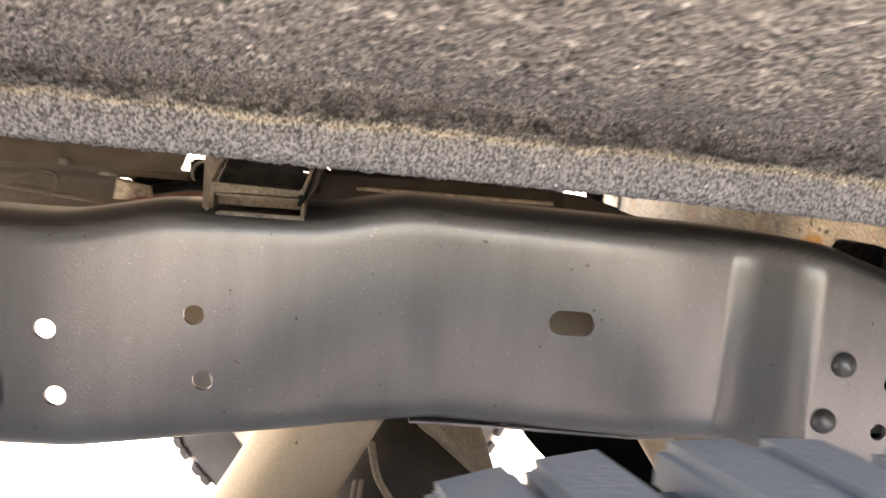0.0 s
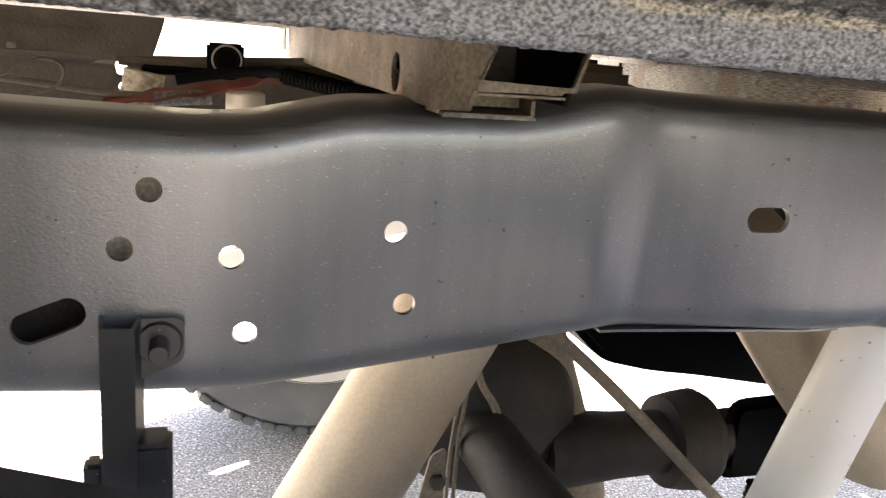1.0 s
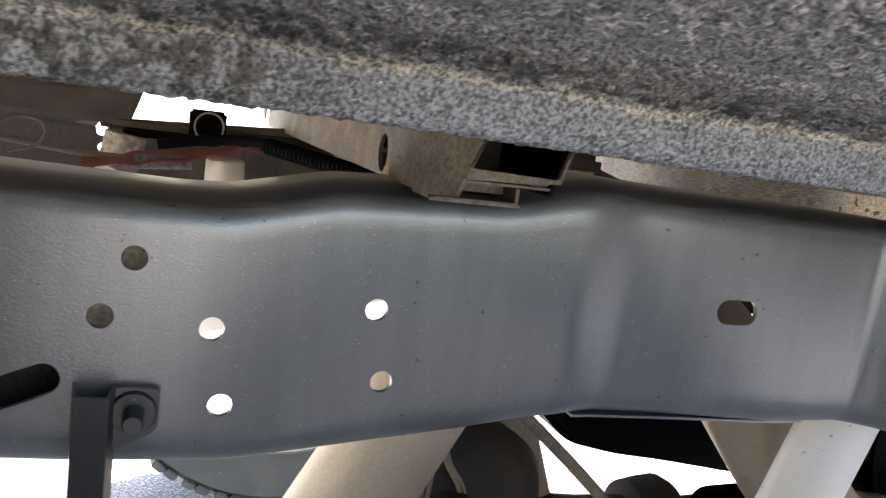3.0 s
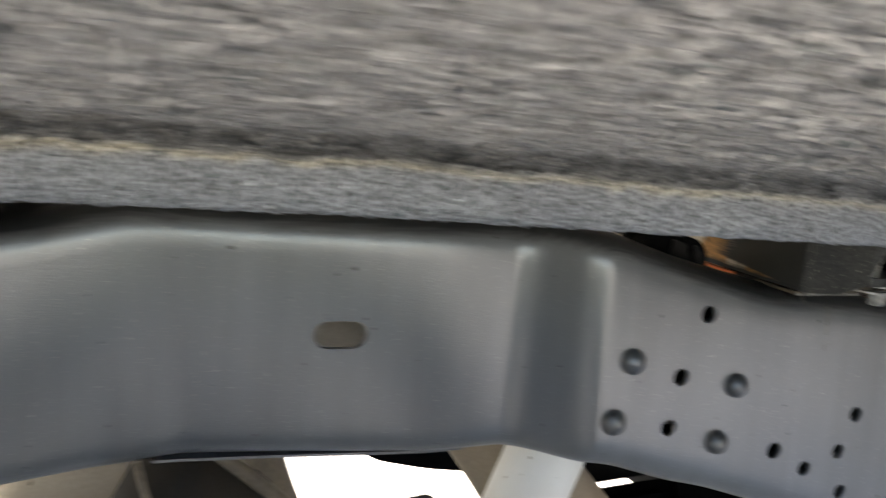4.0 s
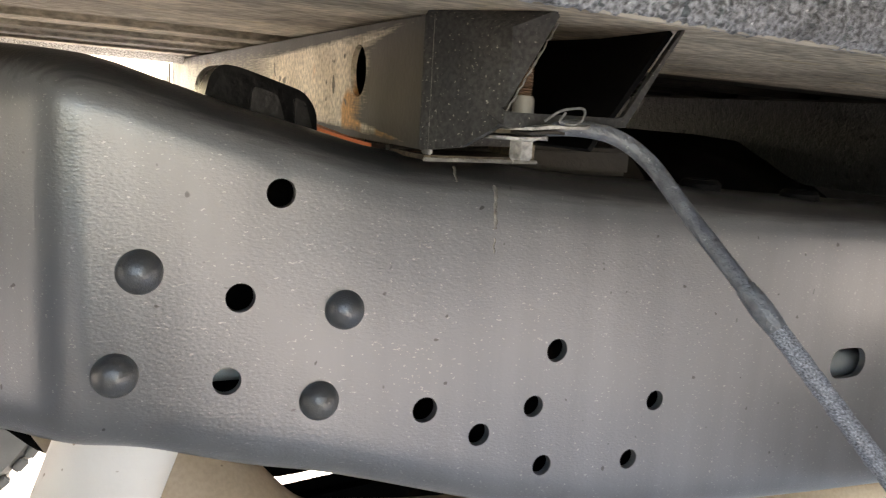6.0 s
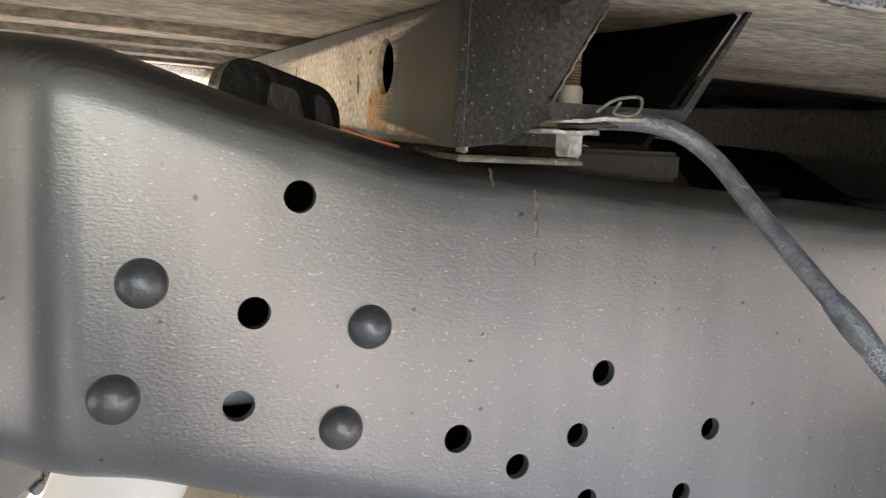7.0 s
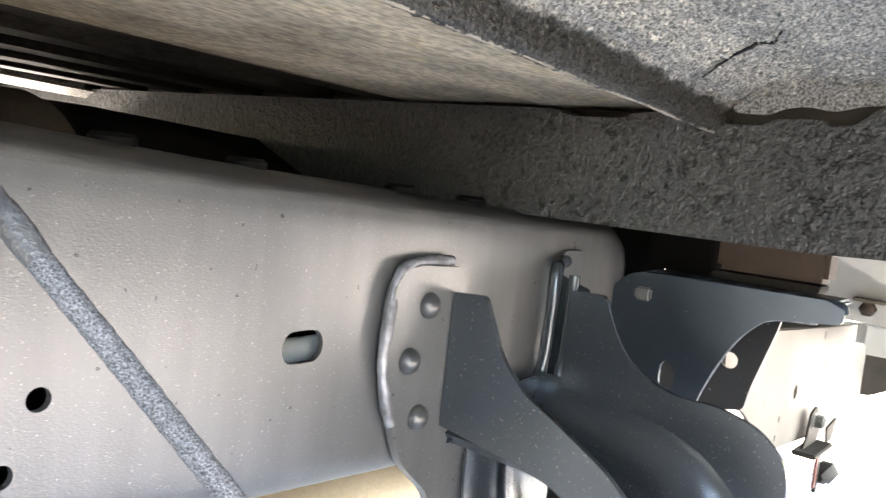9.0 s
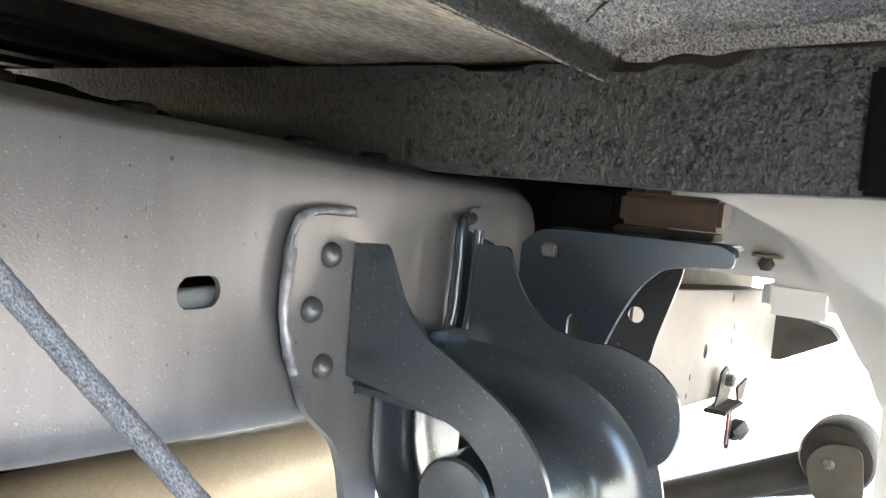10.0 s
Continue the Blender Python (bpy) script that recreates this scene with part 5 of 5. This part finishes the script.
part("sleeve", bm, M_SLEEVE, cable, "frayed woven sleeve")
part("collar", tube(bmesh.new(), line[48:53], lambda f: 0.0051 + 0.0008 * math.sin(f * 3.1), 16), M_CABLE, cable)
clamp = thing("cable_clamp", "worn steel clamp and bolt under the cross member", "clamp")
BX, BY = 0.991, 0.69
def worn(outline, z, t, tilt=0.0):
    return plate(rounded(outline, 0.005), [], lambda u, v: Vector((u, v, z + tilt * (u - 0.98) + 0.0006 * math.sin(u * 300 + v * 170))), t, 0.006)


part("upper_plate", worn([(0.966, 0.688), (0.972, 0.672), (0.985, 0.66), (1.012, 0.654), (1.016, 0.664), (1.005, 0.686), (0.995, 0.705), (0.968, 0.703)], 0.8125, 0.0016, 0.06), M_CRUMPLE, clamp)
part("lower_plate", worn([(0.962, 0.69), (0.97, 0.668), (0.99, 0.662), (0.998, 0.672), (0.99, 0.70), (0.964, 0.70)], 0.8068, 0.0016, 0.02), M_CRUMPLE, clamp)
part("middle_plate", worn([(0.972, 0.684), (0.98, 0.664), (1.0, 0.66), (1.006, 0.67), (0.99, 0.70), (0.974, 0.70)], 0.8098, 0.0014, 0.04), M_DARK, clamp)
part("loop", tube(bmesh.new(), spline([(0.985, 0.657, 0.8155), (0.9895, 0.652, 0.8205), (0.996, 0.65, 0.8225), (1.0035, 0.65, 0.8225), (1.0045, 0.652, 0.817), (1.001, 0.655, 0.8145), (0.993, 0.655, 0.8155), (0.994, 0.652, 0.8205)], 6), 0.0007, 8), M_STEEL, clamp)
part("bolt", tube(bmesh.new(), [Vector((BX, BY, 0.797 + 0.0007 * k)) for k in range(101)], lambda f: 0.0042 + 0.0005 * math.cos(f * 100 * math.pi), 14), M_RUST, clamp, "rusty threaded bolt")
part("sleeve_nut", lathe(bmesh.new(), [(0.0, 0.0062), (0.011, 0.006), (0.013, 0.005)], (BX, BY, 0.8152), "z", 18), M_CREAM, clamp, "cream sleeve nut")
part("nut", lathe(bmesh.new(), [(-0.01, 0.0055), (-0.0085, 0.0068), (0.0, 0.0068), (0.0005, 0.0085), (0.0018, 0.0085)], (0.981, 0.672, 0.8045), "z", 6), M_CRUMPLE, clamp)

# ---- bracket hanging from the rail ----
lb = thing("hanging_bracket", "black painted steel bracket bolted to the rail", "bracket")
part("tab", plate(rounded([(-0.02, 0.66, 0.003), (0.015, 0.66, 0.008), (0.015, 0.626, 0.008), (-0.02, 0.61, 0.003)]), [], lambda u, v: Vector((u, 0.79, v)), 0.004), M_BLACK, lb)
bm = bmesh.new()
grid(bm, lambda u, v: Vector((np.interp(u, [0, 1, 2, 3], [-0.044, -0.041, -0.022, -0.018]), np.interp(u, [0, 1, 2, 3], [0.80, 0.768, 0.766, 0.795]), 0.66 - v)), [0, 0.85, 1, 1.15, 1.85, 2, 2.15, 3], [0, 0.003, 0.08, 0.16, 0.2])
part("bar", thicken(bm, 0.003), M_BLACK, lb)
part("washer", lathe(bmesh.new(), [(-0.003, 0.006), (-0.003, 0.0155), (0.0, 0.017), (0.003, 0.017)], (-0.003, 0.785, 0.641), "y", 24), M_BLACK, lb)
part("bolt", lathe(bmesh.new(), [(-0.026, 0.0065), (-0.024, 0.0075), (0.0, 0.0075)], (-0.003, 0.785, 0.641), "y", 18), M_BLACK, lb)
part("collar", block(bmesh.new(), (-0.026, 0.765, 0.46), (0.006, 0.80, 0.566), 0.004), M_BLACK, lb)
part("stop", block(bmesh.new(), (-0.058, 0.77, 0.50), (-0.044, 0.79, 0.55), 0.003), M_BLACK, lb)
bm = block(bmesh.new(), (-0.5, 0.66, 0.50), (0.012, 0.72, 0.563), 0.01)
for vert in bm.verts:
    vert.co.z -= 0.22 * (vert.co.x - 0.012)
    vert.co.z -= 0.10 * (vert.co.x + 0.1)
tagged(part("spring_leaf", bm, M_BLACK), "black steel leaf spring end below the rail", "leaf spring")

# ---- wiring over the far rail ----
har = thing("wiring_harness", "red and black wiring harness with a ribbed loom", "wiring")
RED = spline([(-0.10, 1.44, 0.758), (-0.05, 1.44, 0.768), (0.0, 1.44, 0.777), (0.06, 1.44, 0.788), (0.11, 1.43, 0.80), (0.145, 1.42, 0.806)], 6)
bm = grid(bmesh.new(), lambda u, v: RED[u] + Vector((0, 0.014 * v, (0.0025 + 0.0045 * math.sin(math.pi * min(1, u / 26)) ** 0.8) * v + 0.002 * math.sin(u * 0.9) * v)), list(range(len(RED))), [-1, -0.5, 0, 0.5, 1])
part("red_cover", thicken(bm, 0.003), M_RED, har, "dusty red cover")
part("black_sheath", tube(bmesh.new(), spline([(0.0, 1.425, 0.795), (0.06, 1.425, 0.807), (0.12, 1.41, 0.815), (0.17, 1.38, 0.812), (0.22, 1.34, 0.805)], 6), 0.008, 12), M_PLASTIC, har)
part("ribbed_loom", tube(bmesh.new(), [Vector((0.15 + 0.14 * k / 90, 1.36 - 0.2 * k / 90, 0.813 - 0.018 * k / 90)) for k in range(91)], lambda f: 0.0105 + 0.0018 * math.cos(f * 90 * math.pi / 1.5), 14), M_PLASTIC, har, "ribbed black loom")
part("loose_wire", tube(bmesh.new(), spline([(-0.30, 1.42, 0.772), (-0.227, 1.42, 0.788), (-0.193, 1.42, 0.806), (-0.173, 1.42, 0.814), (-0.152, 1.42, 0.809), (-0.146, 1.42, 0.794), (-0.158, 1.42, 0.776), (-0.19, 1.42, 0.765)], 6), 0.0022, 8), M_FAR, har, "thin tan wire")
part("loose_wire", tube(bmesh.new(), spline([(-0.32, 1.45, 0.79), (-0.2, 1.45, 0.78), (-0.1, 1.45, 0.77), (0.0, 1.45, 0.768)], 6), 0.005, 8), M_FAR, har)
rm = thing("round_mount", "black block with a round steel ring", "mount")
part("block", block(bmesh.new(), (0.044, 1.49, 0.795), (0.099, 1.54, 0.849), 0.004), M_PLASTIC, rm)
part("ring", lathe(bmesh.new(), [(0.0, 0.021), (-0.006, 0.021), (-0.006, 0.017), (-0.001, 0.016), (-0.001, 0.002)], (0.073, 1.489, 0.825), "y", 28), M_PLASTIC, rm)
part("ring_edge", tube(bmesh.new(), [Vector((0.073 + 0.0215 * math.cos(k * math.pi / 16), 1.482, 0.825 + 0.0215 * math.sin(k * math.pi / 16))) for k in range(33)], 0.0016, 8), M_CREAM, rm, "pale worn edge")
part("arm", block(bmesh.new(), (-0.05, 1.50, 0.797), (0.2, 1.53, 0.81), 0.003), M_PLASTIC, rm)
wb = thing("canister", "cream plastic canister beside the wiring", "canister")
part("body", lathe(bmesh.new(), [(0, 0.03), (0.05, 0.029), (0.053, 0.026)], (0.1, 1.46, 0.728), "z", 24), M_CREAMP, wb)
part("neck", rod(bmesh.new(), (-0.03, 1.44, 0.765), (0.05, 1.44, 0.772), 0.011, 14), M_STEEL, wb)
part("pipe", tube(bmesh.new(), spline([(-0.045, 1.5, 0.80), (-0.05, 1.5, 0.77), (-0.06, 1.49, 0.74)], 4), 0.03, 16), M_BED, wb)

# ---- run of drips and seam beads ----
for x, z0, z1, r in [(1.013, 0.772, 0.744, 0.0015), (0.986, 0.783, 0.774, 0.001), (1.0135, 0.738, 0.728, 0.0008)]:
    bm = bmesh.new()
    def drip(u, v):
        z = z0 + (z1 - z0) * u
        q = rail_place(x, rail_v(x, min(z, lerp(RAIL_TOP, x) - BEND)))
        w = r * (0.5 + 0.6 * abs(math.sin(u * 17)))
        return Vector((x + w * v + 0.0005 * math.sin(u * 9), smooth_lerp(RAIL_FACE, x, 0.012) - 0.0004 * (1 - v * v) + max(0.0, z - (smooth_lerp(RAIL_TOP, x, 0.012) - BEND)) ** 2 / (2 * BEND), z))
    grid(bm, drip, [k / 14 for k in range(15)], [-1, 0, 1])
    tagged(part("drip_mark", thicken(bm, 0.0006), M_WORN), "pale dried drip running down the rail", "drip mark", "drip marks")
bm = tube(bmesh.new(), [Vector((1.779 + 0.0008 * math.sin(k), smooth_lerp(RAIL_FACE, 1.779, 0.02) - 0.0002, 0.711 - 0.05 * k / 10)) for k in range(11)], 0.0009, 8)
tagged(part("seam_line", bm, M_WORN), "tan seam line down the rail beside the bracket", "seam")
